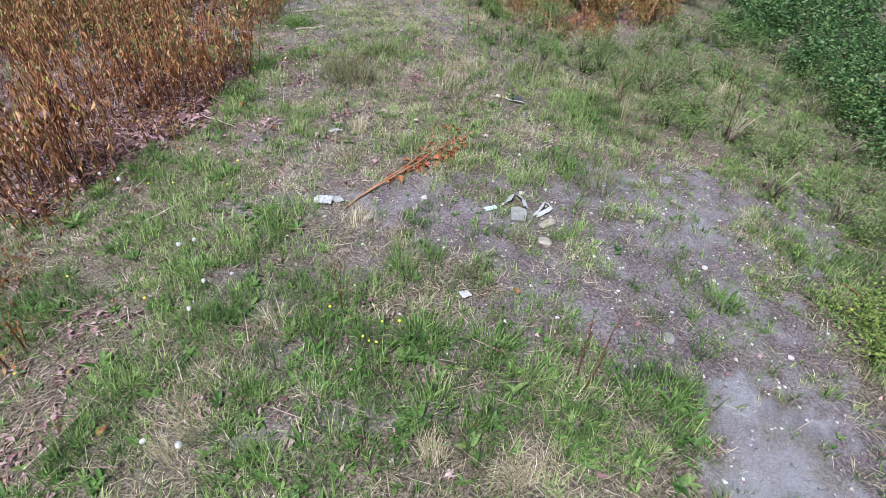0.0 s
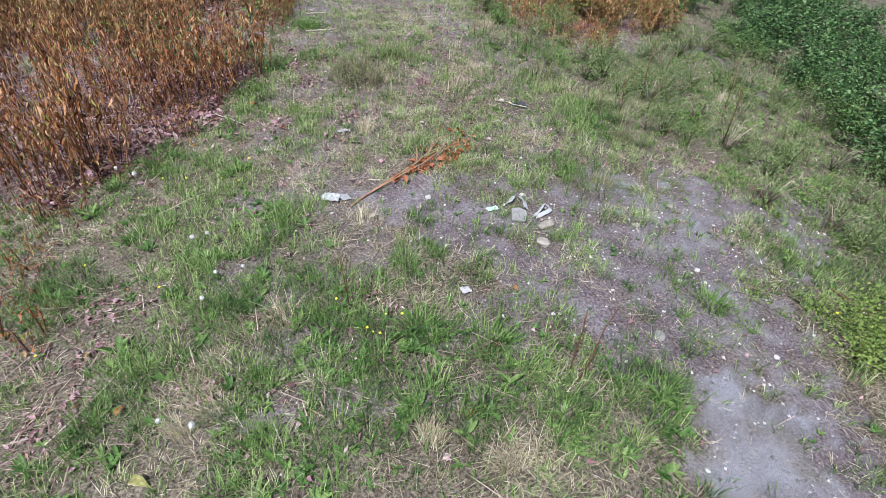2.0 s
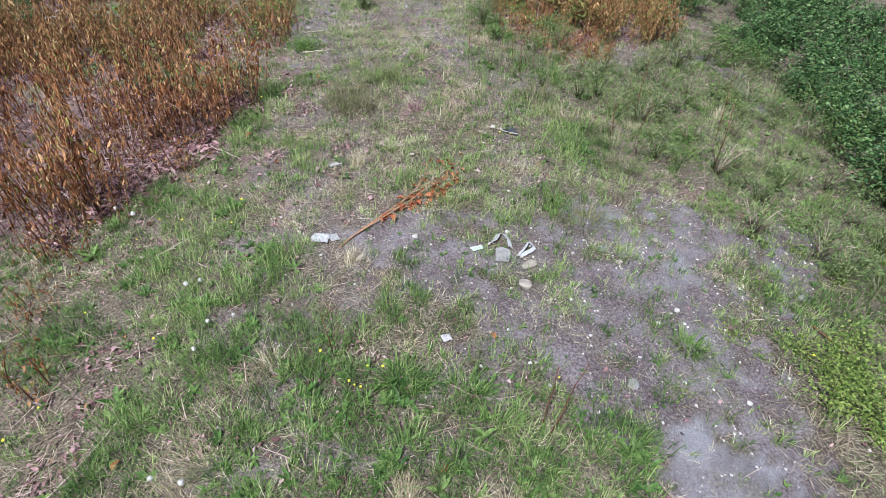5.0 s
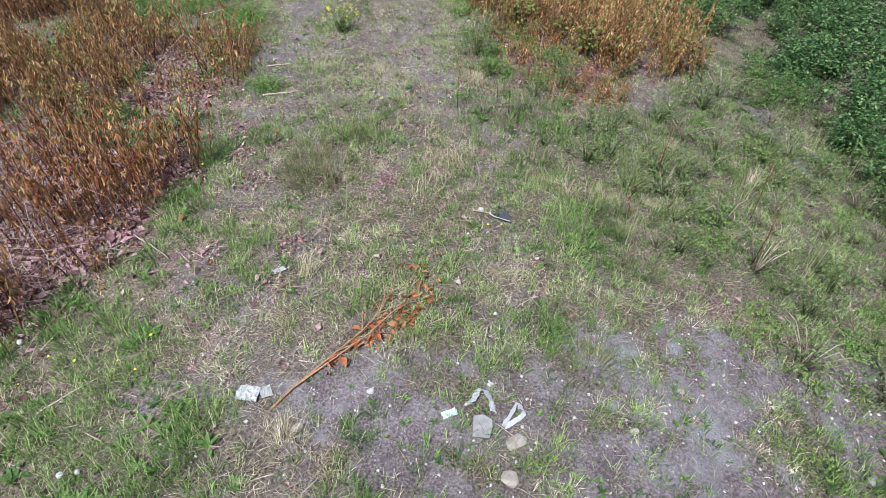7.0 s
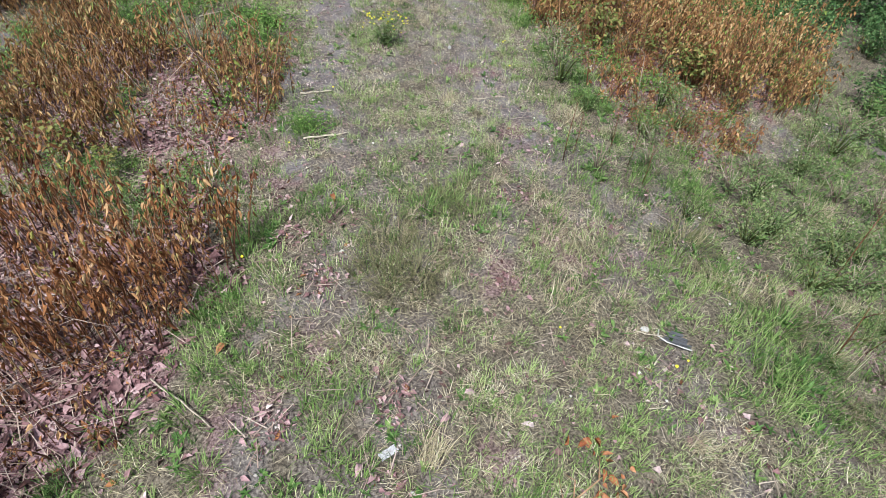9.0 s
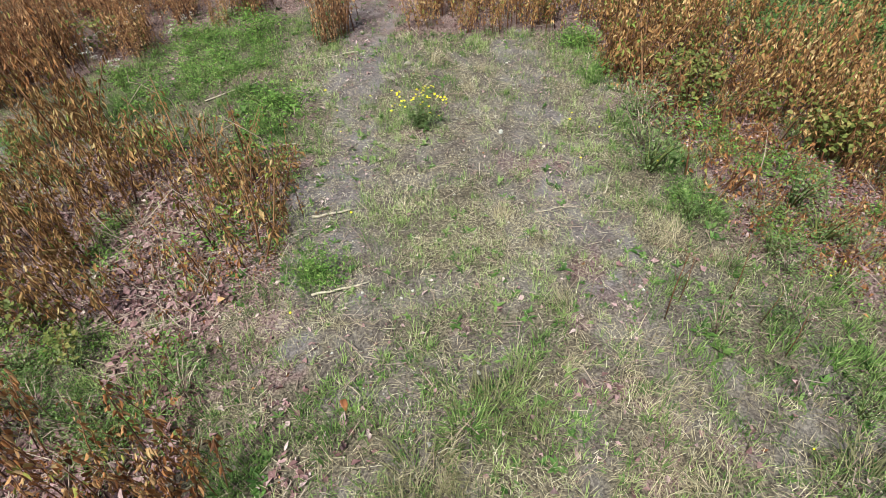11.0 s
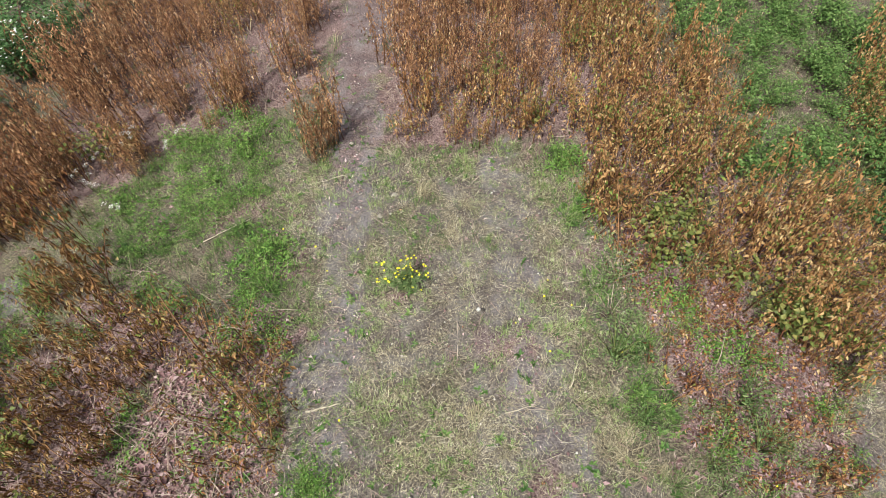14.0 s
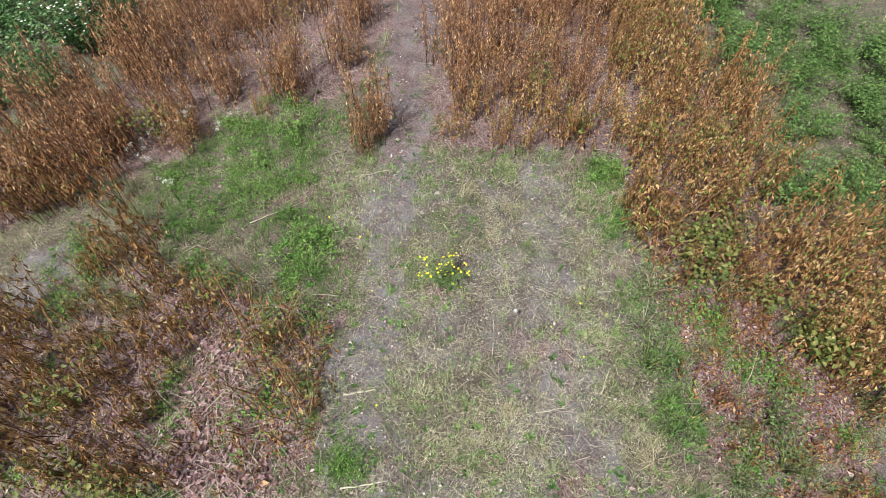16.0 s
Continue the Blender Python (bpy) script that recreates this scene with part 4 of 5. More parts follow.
plant_all(herbs, [(-3.9, 4.2), (-3.65, 3.85), (-3.5, 4.15), (-3.3, 3.7), (-3.1, 3.55), (-2.7, 3.8), (-3.95, 3.9), (0.8, 5.9), (0.75, 5.5), (0.9, 6.3), (0.85, 4.9)] + spots_in([SPARSE_EAST], 0.5, (0.9, 3, 4.5, 7.2), 0.2, thin=0.45) + spots_in([HERBS_EAST], 0.37, (1.9, 6, -1.5, 5.5), 0.3, thin=0.08) + spots_in([HERB_FRINGE], 0.36, (0.7, 2.6, 0.6, 4.9), 0.3, thin=0.2), scale=(0.4, 1.25))
lush = [make_clump("lush_weed_clump", bush(250 + n, 360, 0.3, 0.2, 0.036, LUSH_LEAF, GREEN_STEM, 9, (0.22, 0.5), 0.7), "bright green leafy weeds in a lush patch", "weed", "lush green weeds")
        for n in range(4)]
plant_all(lush, spots_in([GREEN_WEST], 0.3, (-5, -2.5, 7, 9.5)) + [(-3.75, 5.5), (-3.7, 5.2), (-3.6, 4.9), (-5.0, 6.6), (-5.2, 6.2), (-2.0, 4.65), (-1.9, 4.6), (-2.3, 5.0),
          (-2.35, 6.9), (-2.5, 7.2), (-4.9, 5.3), (-3.5, 6.5), (-3.2, 3.7), (-3.0, 3.6), (-3.4, 4.3), (0.8, 8.0), (0.7, 7.9), (0.95, 7.3), (-4.6, 6.3), (-5.2, 6.9), (-5.3, 6.4), (-4.2, 6.9), (-3.9, 6.8),
          (-2.8, 6.5), (-2.72, 6.8), (-2.7, 7.1), (-2.85, 6.2), (-2.4, 5.95), (-2.62, 6.3), (-4.2, 4.5), (-4.0, 4.2), (-3.7, 4.3), (-5.0, 4.6), (-5.5, 6.75), (-5.25, 7.1), (-4.6, 5.9), (-5.1, 5.7), (-4.4, 6.3)]
          + [(-3.74, 4.43), (-3.8, 4.05), (-3.4, 3.85), (-2.85, 4.05), (0.91, 5.12), (1.58, 5.95), (1.71, 5.52), (2.09, 5.4)]
          + spots_in([SPARSE_EAST], 0.55, (0.8, 3.2, 4.3, 7), thin=0.55) + spots_in([STAND_MIDDLE], 0.6, (-4.2, -1.9, 4, 7), thin=0.5)
          + spots_in([HERBS_EAST], 0.8, (2.2, 5.5, 0, 5.3), thin=0.2), scale=(0.45, 1.1))


# ---- plants that stand out one by one ----
def tuft_mesh(seed, count, radius, tall, wide, mat, lean=(0.05, 0.7), bend=(0.2, 1.2), swept=None):
    r = np.random.default_rng(seed)
    az, d = r.uniform(0, 2 * np.pi, count), radius * np.sqrt(r.uniform(0, 1, count))
    base = np.stack([np.cos(az) * d, np.sin(az) * d, np.full(count, -0.03)], -1)
    az = (az if swept is None else swept) + r.normal(0, 0.5 if swept is None else 0.75, count)
    v, t, c = blades(base, tall * r.uniform(0.4, 1.1, count), wide * r.uniform(0.6, 1.3, count), az, r.uniform(*lean, count), r.uniform(*bend, count),
                     np.clip(r.normal(0.5, 0.22, count), 0, 1))
    return tri_mesh("blades", v, t, mat, c)


def make_tuft(name, me, label, group):
    ob = empty(name)
    tagged(part("leaf_growth", me, ob), kind="stuff")
    return tagged(ob, label, "grass", group)


green_tufts = [make_tuft("grass_tuft", tuft_mesh(300 + n, 90, 0.1, 0.22, 0.0075, GRASS, (0.1, 0.9)), "lush green grass tuft standing above the turf", "green grass tufts")
               for n in range(4)]
plant_all(green_tufts, [(cx + RNG.normal(0, 0.4 * r), cy + RNG.normal(0, 0.4 * r)) for cx, cy, r in LUSH for _ in range(2)]
          + [(-3.3, 1.15), (-3.15, 1.2), (-3.0, 1.1), (-2.85, 1.0), (-2.7, 1.2), (-2.6, 1.35), (-2.35, 1.5), (-2.5, 1.85), (-2.45, 2.1), (-2.4, 2.4), (-3.4, 1.0), (-3.05, 1.6), (-2.9, 1.85)], scale=(0.45, 1.0))
straw_tufts = [make_tuft("dry_grass_tuft", tuft_mesh(320 + n, 90, 0.09, 0.3, 0.0042, STRAW, (0.1, 1.0), (0.3, 1.3), 1.6 * n), "bleached dry grass tuft bent over by the weather", "dry grass tufts")
               for n in range(4)]
plant_all(straw_tufts, [(cx + RNG.normal(0, 0.5 * r), cy + RNG.normal(0, 0.5 * r)) for cx, cy, r in PARCHED for _ in range(2)]
          + [(3.0, 2.6), (3.4, 3.1), (3.9, 2.0), (2.7, 3.4), (3.3, 1.7), (4.3, 2.7), (1.2, 4.6), (1.35, 4.5), (0.6, 4.65)], scale=(0.4, 0.9))

TUSSOCK = leafy("dull tussock grass", [(0.0, (0.05, 0.06, 0.03)), (0.5, (0.17, 0.17, 0.085)), (1.0, (0.4, 0.36, 0.22))])
tussocks = [make_tuft("tussock", tuft_mesh(340 + n, 150, 0.17, 0.32, 0.0055, TUSSOCK, (0.2, 1.1), (0.5, 1.5)), "dull olive and straw tussock of arching grass", "arching tussocks") for n in range(3)]
plant_all(tussocks, [(-1.22, 2.62), (-1.32, 2.9), (-1.1, 2.8), (-1.4, 2.72), (-1.28, 3.12), (0.95, 2.85), (1.35, 2.15), (-0.7, 3.5), (-0.9, 3.42), (1.58, 1.38), (0.85, 0.42), (-0.35, 0.62)], scale=(0.7, 1.05))
ridge = [make_tuft("straw_tuft", tuft_mesh(350 + n, 60, 0.17, 0.28, 0.0042, STRAW, (0.1, 1.35), (0.2, 1.2), (0.4, 2.6, 4.4)[n]), "bleached straw tuft combed over to one side", "combed straw tufts") for n in range(3)]
plant_all(ridge, [(a + RNG.normal(0, 0.09), b + RNG.normal(0, 0.12)) for a, b in ((-0.25, 1.8), (-0.18, 2.1), (-0.18, 2.43), (-0.1, 2.9), (-0.05, 3.44), (-0.02, 2.5), (0.85, 2.68), (1.06, 2.49),
                  (1.49, 2.29), (0.18, 3.62), (0.56, 4.84), (0.41, 4.62), (0.63, 4.57), (1.2, 2.35), (0.3, 3.5), (-1.0, -1.94), (-0.44, -2.08), (-1.88, -1.02), (-2.1, -1.57)) for _ in range(2)], scale=(0.5, 0.95))


def blob_mesh(name, seed, size, mat, detail=2, rough=0.2, tone=0.5):
    """A rounded lump with knocked-off corners."""
    bm = bmesh.new()
    bmesh.ops.create_icosphere(bm, subdivisions=detail, radius=1.0)
    r = np.random.default_rng(seed)
    planes = unit(r.normal(0, 1, (9, 3)))
    reach = r.uniform(0.5, 0.92, 9)
    for v in bm.verts:
        p = np.array(v.co)
        for n, d in zip(planes, reach):
            over = p @ n - d
            if over > 0:
                p = p - n * over * 0.92
        p = p * (1 + rough * 0.4 * noise.noise(Vector(p) * 2.3 + Vector((seed, 0, 0))))
        v.co = p * np.array(size)
    me = bpy.data.meshes.new(name)
    bm.to_mesh(me)
    bm.free()
    me.materials.append(mat)
    me.attributes.new("tone", "FLOAT", "POINT").data.foreach_set("value", np.full(len(me.vertices), tone, np.float32))
    return me


CONCRETE = mottled("grey concrete", (0.2, 0.2, 0.2), (0.35, 0.35, 0.35), 18.0, 0.9, 0.5)
CHALKY = mottled("chalky white stone", (0.4, 0.395, 0.39), (0.62, 0.61, 0.6), 30.0, 0.9, 0.3)
TAN_STONE = mottled("tan stone", (0.27, 0.24, 0.21), (0.47, 0.43, 0.38), 22.0, 0.9, 0.4)


def stone(name, x, y, size, mat, label, seed, turn=0.0, tilt=0.0, group=""):
    ob = new(name, blob_mesh(name, seed, size, mat))
    ob.matrix_basis = pose(x, y, float(height(x, y)) + size[2] * 0.35, tilt, 0, turn)
    return tagged(ob, label, "stone", group)


stone("stone", 0.14, -0.34, (0.072, 0.062, 0.038), TAN_STONE, "rounded tan stone with a dimpled top on bare soil", 11, 20)
stone("stone", 0.23, -0.12, (0.085, 0.06, 0.04), TAN_STONE, "angular buff stone half sunk in soil", 12, 40)
stone("stone", 2.55, -0.42, (0.06, 0.045, 0.035), CONCRETE, "pale grey lump of stone at the weedy edge", 13, 10)
stone("stone", 0.66, -1.3, (0.05, 0.042, 0.018), CONCRETE, "flat grey stone chip on bare soil", 14, 60)
stone("stone", 1.29, -0.62, (0.032, 0.026, 0.02), CHALKY, "small white stone on bare soil", 15)
stone("stone", 0.13, 0.3, (0.024, 0.02, 0.015), CHALKY, "small white pebble beside litter", 16)
stone("stone", -1.13, 0.09, (0.05, 0.035, 0.022), TAN_STONE, "small buff stone at the grass edge", 17, 30)
stone("stone", -0.67, 0.31, (0.03, 0.026, 0.018), CHALKY, "small pale stone below a dead branch", 18)
stone("stone", 1.02, -0.07, (0.032, 0.026, 0.02), TAN_STONE, "small tan stone in grey soil", 19)
stone("stone", 1.46, 0.22, (0.04, 0.035, 0.03), TAN_STONE, "yellowish stone beside low weeds", 20)
stone("stone", -1.72, 8.6, (0.035, 0.03, 0.025), TAN_STONE, "pale stone at the mouth of a footpath", 21)
stone("stone", -1.37, 7.38, (0.035, 0.03, 0.022), TAN_STONE, "pale stone on the dry track", 22)
stone("stone", -1.2, 7.66, (0.04, 0.03, 0.03), TAN_STONE, "buff stone on the dry track", 23)
stone("stone", 0.32, 2.12, (0.03, 0.025, 0.02), CHALKY, "small pale stone in the grass", 24)
SCATTER = np.random.default_rng(77)
for n in range(84):
    while True:
        sx, sy = SCATTER.uniform(-1.2, 2.8), SCATTER.uniform(-2.4, 0.8)
        if bool(inside(SOIL, np.array([sx]), np.array([sy]), 0.1)[0]):
            break
    k = SCATTER.uniform(0.007, 0.016) * (1.6 if n % 9 == 0 else 1)
    stone("pebble", sx, sy, (k, k * 0.8, k * 0.6), (CHALKY, TAN_STONE, CONCRETE)[n % 3 if n % 2 else 0], ("small white pebble in grey soil", "small tan pebble in grey soil",
          "small grey pebble in grey soil")[n % 3 if n % 2 else 0], 400 + n % 12, SCATTER.uniform(0, 360), 0, "pebbles on bare soil")


def slab(x, y):
    """A broken flat piece of concrete with chipped edges."""
    bm = bmesh.new()
    ring = [(-0.088, -0.012), (-0.01, -0.088), (0.05, -0.05), (0.085, -0.01), (0.06, 0.05), (0.005, 0.082)]
    low = [bm.verts.new((a * 0.95, b * 0.95, -0.018)) for a, b in ring]
    top = [bm.verts.new((a, b, 0.018 + 0.004 * math.sin(9 * a + 5 * b))) for a, b in ring]
    bm.faces.new(top)
    bm.faces.new(low[::-1])
    for i in range(6):
        bm.faces.new((low[i], low[(i + 1) % 6], top[(i + 1) % 6], top[i]))
    bmesh.ops.bevel(bm, geom=list(bm.edges), offset=0.003, segments=1, affect="EDGES")
    me = bpy.data.meshes.new("broken_slab")
    bm.to_mesh(me)
    bm.free()
    me.materials.append(CONCRETE)
    ob = new("broken_slab", me)
    ob.matrix_basis = pose(x, y, float(height(x, y)) + 0.018, 10, -4, 35)
    return tagged(ob, "flat broken piece of grey concrete lying among plastic scraps", "rubble")


slab(0.02, -0.01)


def crumpled(name, x, y, wide, deep, seed, mat, label, category, turn=0.0, lift=0.02, cells=(12, 8), fold=0.5):
    """A thin crumpled sheet with a closed edge."""
    bm = bmesh.new()
    nx, ny = cells
    rows = []
    for j in range(ny + 1):
        row = []
        for i in range(nx + 1):
            u, w = i / nx - 0.5, j / ny - 0.5
            q = Vector((u * 3.1 + seed, w * 2.7, seed * 0.37))
            cut = 1 - 0.16 * (noise.noise(q * 0.9 + Vector((5, 1, 2))) + 0.5)
            row.append(bm.verts.new((u * wide * cut, w * deep * cut, deep * fold * (0.35 * abs(noise.noise(q * 1.6)) + 0.16 * noise.noise(q * 4.5)))))
        rows.append(row)
    for j in range(ny):
        for i in range(nx):
            bm.faces.new((rows[j][i], rows[j][i + 1], rows[j + 1][i + 1], rows[j + 1][i]))
    me = bpy.data.meshes.new(name)
    bm.to_mesh(me)
    bm.free()
    me.materials.append(mat)
    ob = new(name, me)
    ob.modifiers.new("thickness", "SOLIDIFY").thickness = 0.0015
    ob.matrix_basis = pose(x, y, float(height(x, y)) + lift, 0, 0, turn)
    return tagged(ob, label, category)


def plastic(name, colour, rough=0.35, through_=0.0):
    m, nodes, links, b = material(name, rough, 0.5)
    n = noise_node(nodes, links, 60.0, 3.0)
    r = ramp(nodes, [(0.35, tuple(c * 0.82 for c in colour)), (0.65, colour)])
    links.new(n.outputs["Fac"], r.inputs["Fac"])
    links.new(r.outputs["Color"], b.inputs["Base Color"])
    b.inputs["Transmission Weight"].default_value = through_
    return m


WHITE_PLASTIC = plastic("white plastic", (0.52, 0.54, 0.57))
CLEAR_PLASTIC = plastic("cloudy clear plastic", (0.85, 0.87, 0.88), 0.3, 0.6)
PAPER = plastic("soiled white paper", (0.5, 0.5, 0.53), 0.8)
GREENISH = plastic("pale green wrapper", (0.62, 0.78, 0.7))
DARK_PLASTIC = plastic("weathered dark plastic", (0.05, 0.055, 0.068), 0.5)
crumpled("plastic_bag", -1.47, 0.36, 0.155, 0.12, 3.0, WHITE_PLASTIC, "crumpled white plastic bag flattened on the soil", "litter", -12)
crumpled("plastic_film", -1.36, 0.37, 0.08, 0.1, 5.0, CLEAR_PLASTIC, "torn cloudy plastic film beside a white bag", "litter", 20, 0.012, (8, 8), 0.3)
crumpled("wrapper", -0.17, 0.1, 0.11, 0.055, 7.0, GREENISH, "pale greenish torn wrapper on the soil", "litter", 18, 0.015, (8, 5))


def plastic_loop(x, y, points, wide, label, seed):
    """A torn band of plastic, folded over on itself and standing partly on edge."""
    r = np.random.default_rng(seed)
    p = np.array(points, float)
    k = np.linspace(0, len(p) - 1, 22)
    line = np.stack([np.interp(k, np.arange(len(p)), p[:, a]) for a in range(3)], -1)
    ahead = unit(np.gradient(line, axis=0))
    across = unit(np.cross(ahead, np.array([0, 0, 1.0])) + np.array([0, 0, 0.7]))
    v = []
    for row in np.linspace(-0.5, 0.5, 4):
        w = wide * (0.7 + 0.5 * r.uniform(0, 1, len(line)))[:, None]
        v.append(line + across * row * w + r.normal(0, 0.0025, line.shape))
    bm = bmesh.new()
    grid = [[bm.verts.new(q) for q in row] for row in v]
    for a in range(3):
        for b in range(len(line) - 1):
            bm.faces.new((grid[a][b], grid[a][b + 1], grid[a + 1][b + 1], grid[a + 1][b]))
    me = bpy.data.meshes.new("plastic_strip")
    bm.to_mesh(me)
    bm.free()
    me.materials.append(WHITE_PLASTIC)
    ob = new("plastic_strip", me)
    ob.modifiers.new("thickness", "SOLIDIFY").thickness = 0.0012
    ob.matrix_basis = pose(x, y, float(height(x, y)) + 0.018)
    return tagged(ob, label, "litter")


plastic_loop(0.06, 0.13, [(-0.11, 0.03, 0.0), (-0.06, 0.05, 0.012), (-0.02, 0.12, 0.02), (0.02, 0.1, 0.03), (0.05, 0.03, 0.02), (0.05, -0.04, 0.0)], 0.05, "curled white plastic strip by broken concrete", 9)
plastic_loop(0.23, 0.05, [(-0.07, -0.06, 0.0), (-0.02, 0.0, 0.01), (0.05, 0.09, 0.02), (0.065, 0.05, 0.03), (0.08, 0.01, 0.02), (0.0, -0.04, 0.006), (-0.06, -0.06, 0.0)], 0.036, "folded white plastic loop lying on bare soil", 11)
crumpled("paper_scrap", -0.53, -0.84, 0.075, 0.065, 13.0, PAPER, "crumpled whitish paper scrap in the grass", "litter", 15, 0.02, (8, 7), 0.9)
crumpled("paper_scrap", -1.4, 1.46, 0.11, 0.05, 15.0, PAPER, "torn white paper scrap beside a brown leaf", "litter", 28, 0.025, (9, 5), 0.7)


def dark_panel(x, y):
    # A dark slatted plastic panel with a white rim; its former use is unknown.
    ob = empty("slatted_panel", (x, y, float(height(x, y)) + 0.026))
    ob.rotation_euler = (radians(5), radians(-4), radians(-32))
    for n in range(7):
        bm = bmesh.new()
        bmesh.ops.create_cube(bm, size=1.0, matrix=Matrix.LocRotScale((0.012 * math.sin(2.1 * n), -0.042 + n * 0.015, 0.002 * (n % 2)), Euler((0.35, 0, 0.05 * math.sin(1.7 * n))),
                                                                      (0.2 - 0.02 * n, 0.011, 0.004)))
        bmesh.ops.bevel(bm, geom=list(bm.edges), offset=0.0012, segments=1, affect="EDGES")
        me = bpy.data.meshes.new("slat")
        bm.to_mesh(me)
        bm.free()
        me.materials.append(DARK_PLASTIC)
        part("slat", me, ob)
    rim = Heap().add(*tube([(-0.115, 0.03, 0.006), (-0.112, -0.03, 0.012), (-0.05, -0.057, 0.014), (0.05, -0.06, 0.012), (0.105, -0.055, 0.006)], 0.0055, 0.0045, 6), 0.9)
    part("edge_strip", rim.mesh("edge_strip", RIM_PLASTIC, True), ob, "chipped white edge strip")
    return tagged(ob, "broken dark slatted plastic panel with a white rim in grass", "litter")


RIM_PLASTIC = plastic("scuffed white rim plastic", (0.66, 0.66, 0.64), 0.5)
dark_panel(0.5, 2.03)


def stick(name, x0, y0, x1, y1, radius, mat, label, seed, lift=0.02, side=0, category="stick"):
    r = np.random.default_rng(seed)
    s = np.linspace(0, 1, 7)[:, None]
    a, b = np.array([x0, y0]), np.array([x1, y1])
    line = a + (b - a) * s + r.normal(0, 0.004, (7, 2))
    z = np.linspace(float(height(x0, y0)), float(height(x1, y1)), 7) + lift + r.normal(0, 0.004, 7)
    pts = np.concatenate([line, z[:, None]], 1)
    ob = empty(name, tuple(pts[3]))
    part("shaft", Heap().add(*tube(pts - pts[3], radius, radius * 0.6, 6), r.uniform(0.5, 1)).mesh("shaft", mat, True), ob)
    for n in range(side):
        k = 1 + int(r.integers(0, 5))
        w = r.normal(0, 1, 3) * (0.12, 0.12, 0.05)
        part("side_twig", Heap().add(*tube([pts[k] - pts[3], pts[k] - pts[3] + w * 0.5, pts[k] - pts[3] + w + (0, 0, 0.02)], radius * 0.5, radius * 0.2, 4), 0.6).mesh("side_twig", mat), ob)
    return tagged(ob, label, category)


BLEACHED = leafy("bleached wood", [(0.0, (0.3, 0.25, 0.2)), (1.0, (0.56, 0.5, 0.41))], glow=0.0)
stick("fallen_stick", -2.03, 5.24, -1.72, 5.29, 0.011, BLEACHED, "straight bleached stick lying on the track", 31)
stick("fallen_stick", -1.97, 4.44, -1.58, 4.5, 0.009, BLEACHED, "bleached stick lying across the wheel track", 32, side=1)
stick("fallen_stick", -2.5, 6.33, -2.2, 6.3, 0.007, BLEACHED, "thin pale stick at the litter edge", 33)
stick("fallen_stick", 0.3, 5.25, 0.41, 5.48, 0.006, BLEACHED, "short pale stick in dry grass", 34)
stick("fallen_stick", -0.3, 5.06, 0.0, 5.12, 0.005, BLEACHED, "thin forked twig on the dry track", 35, side=2)
stick("fallen_stick", -2.95, -1.6, -2.55, -0.95, 0.005, BLEACHED, "long pale stalk lying in the grass", 36)
stick("fallen_stick", -2.9, 0.42, -2.55, 0.62, 0.006, BLEACHED, "short pale stalk beside lush grass", 37)
stick("fallen_stick", 2.4, -0.75, 2.62, -1.05, 0.008, RED_STEM, "brown stick on grey soil", 38)
stick("fallen_stick", -2.75, 2.1, -2.35, 1.75, 0.006, BLEACHED, "pale dead stalk on leaf litter", 39, 0.03)
stick("fallen_stick", -3.15, 2.75, -2.75, 2.95, 0.006, BLEACHED, "pale bent stalk among dead canes", 40, 0.05)
stick("fallen_stick", -1.75, 8.05, -2.2, 7.95, 0.006, BLEACHED, "thin pale stick by the green weeds", 41)
stick("fallen_stick", 0.25, 2.1, 0.42, 2.05, 0.005, BLEACHED, "thin twig beside a dark panel", 42)
stick("fallen_stick", -3.35, 7.3, -2.8, 7.55, 0.006, BLEACHED, "long pale stalk in green weeds", 43)

BRANCH_BARK = leafy("orange-brown bark", [(0.0, (0.14, 0.06, 0.035)), (0.5, (0.28, 0.15, 0.085)), (1.0, (0.42, 0.26, 0.16))], glow=0.0)
ORANGE = leafy("orange dead leaf", [(0.0, (0.2, 0.06, 0.025)), (0.5, (0.4, 0.145, 0.065)), (1.0, (0.56, 0.3, 0.17))], glow=0.2)


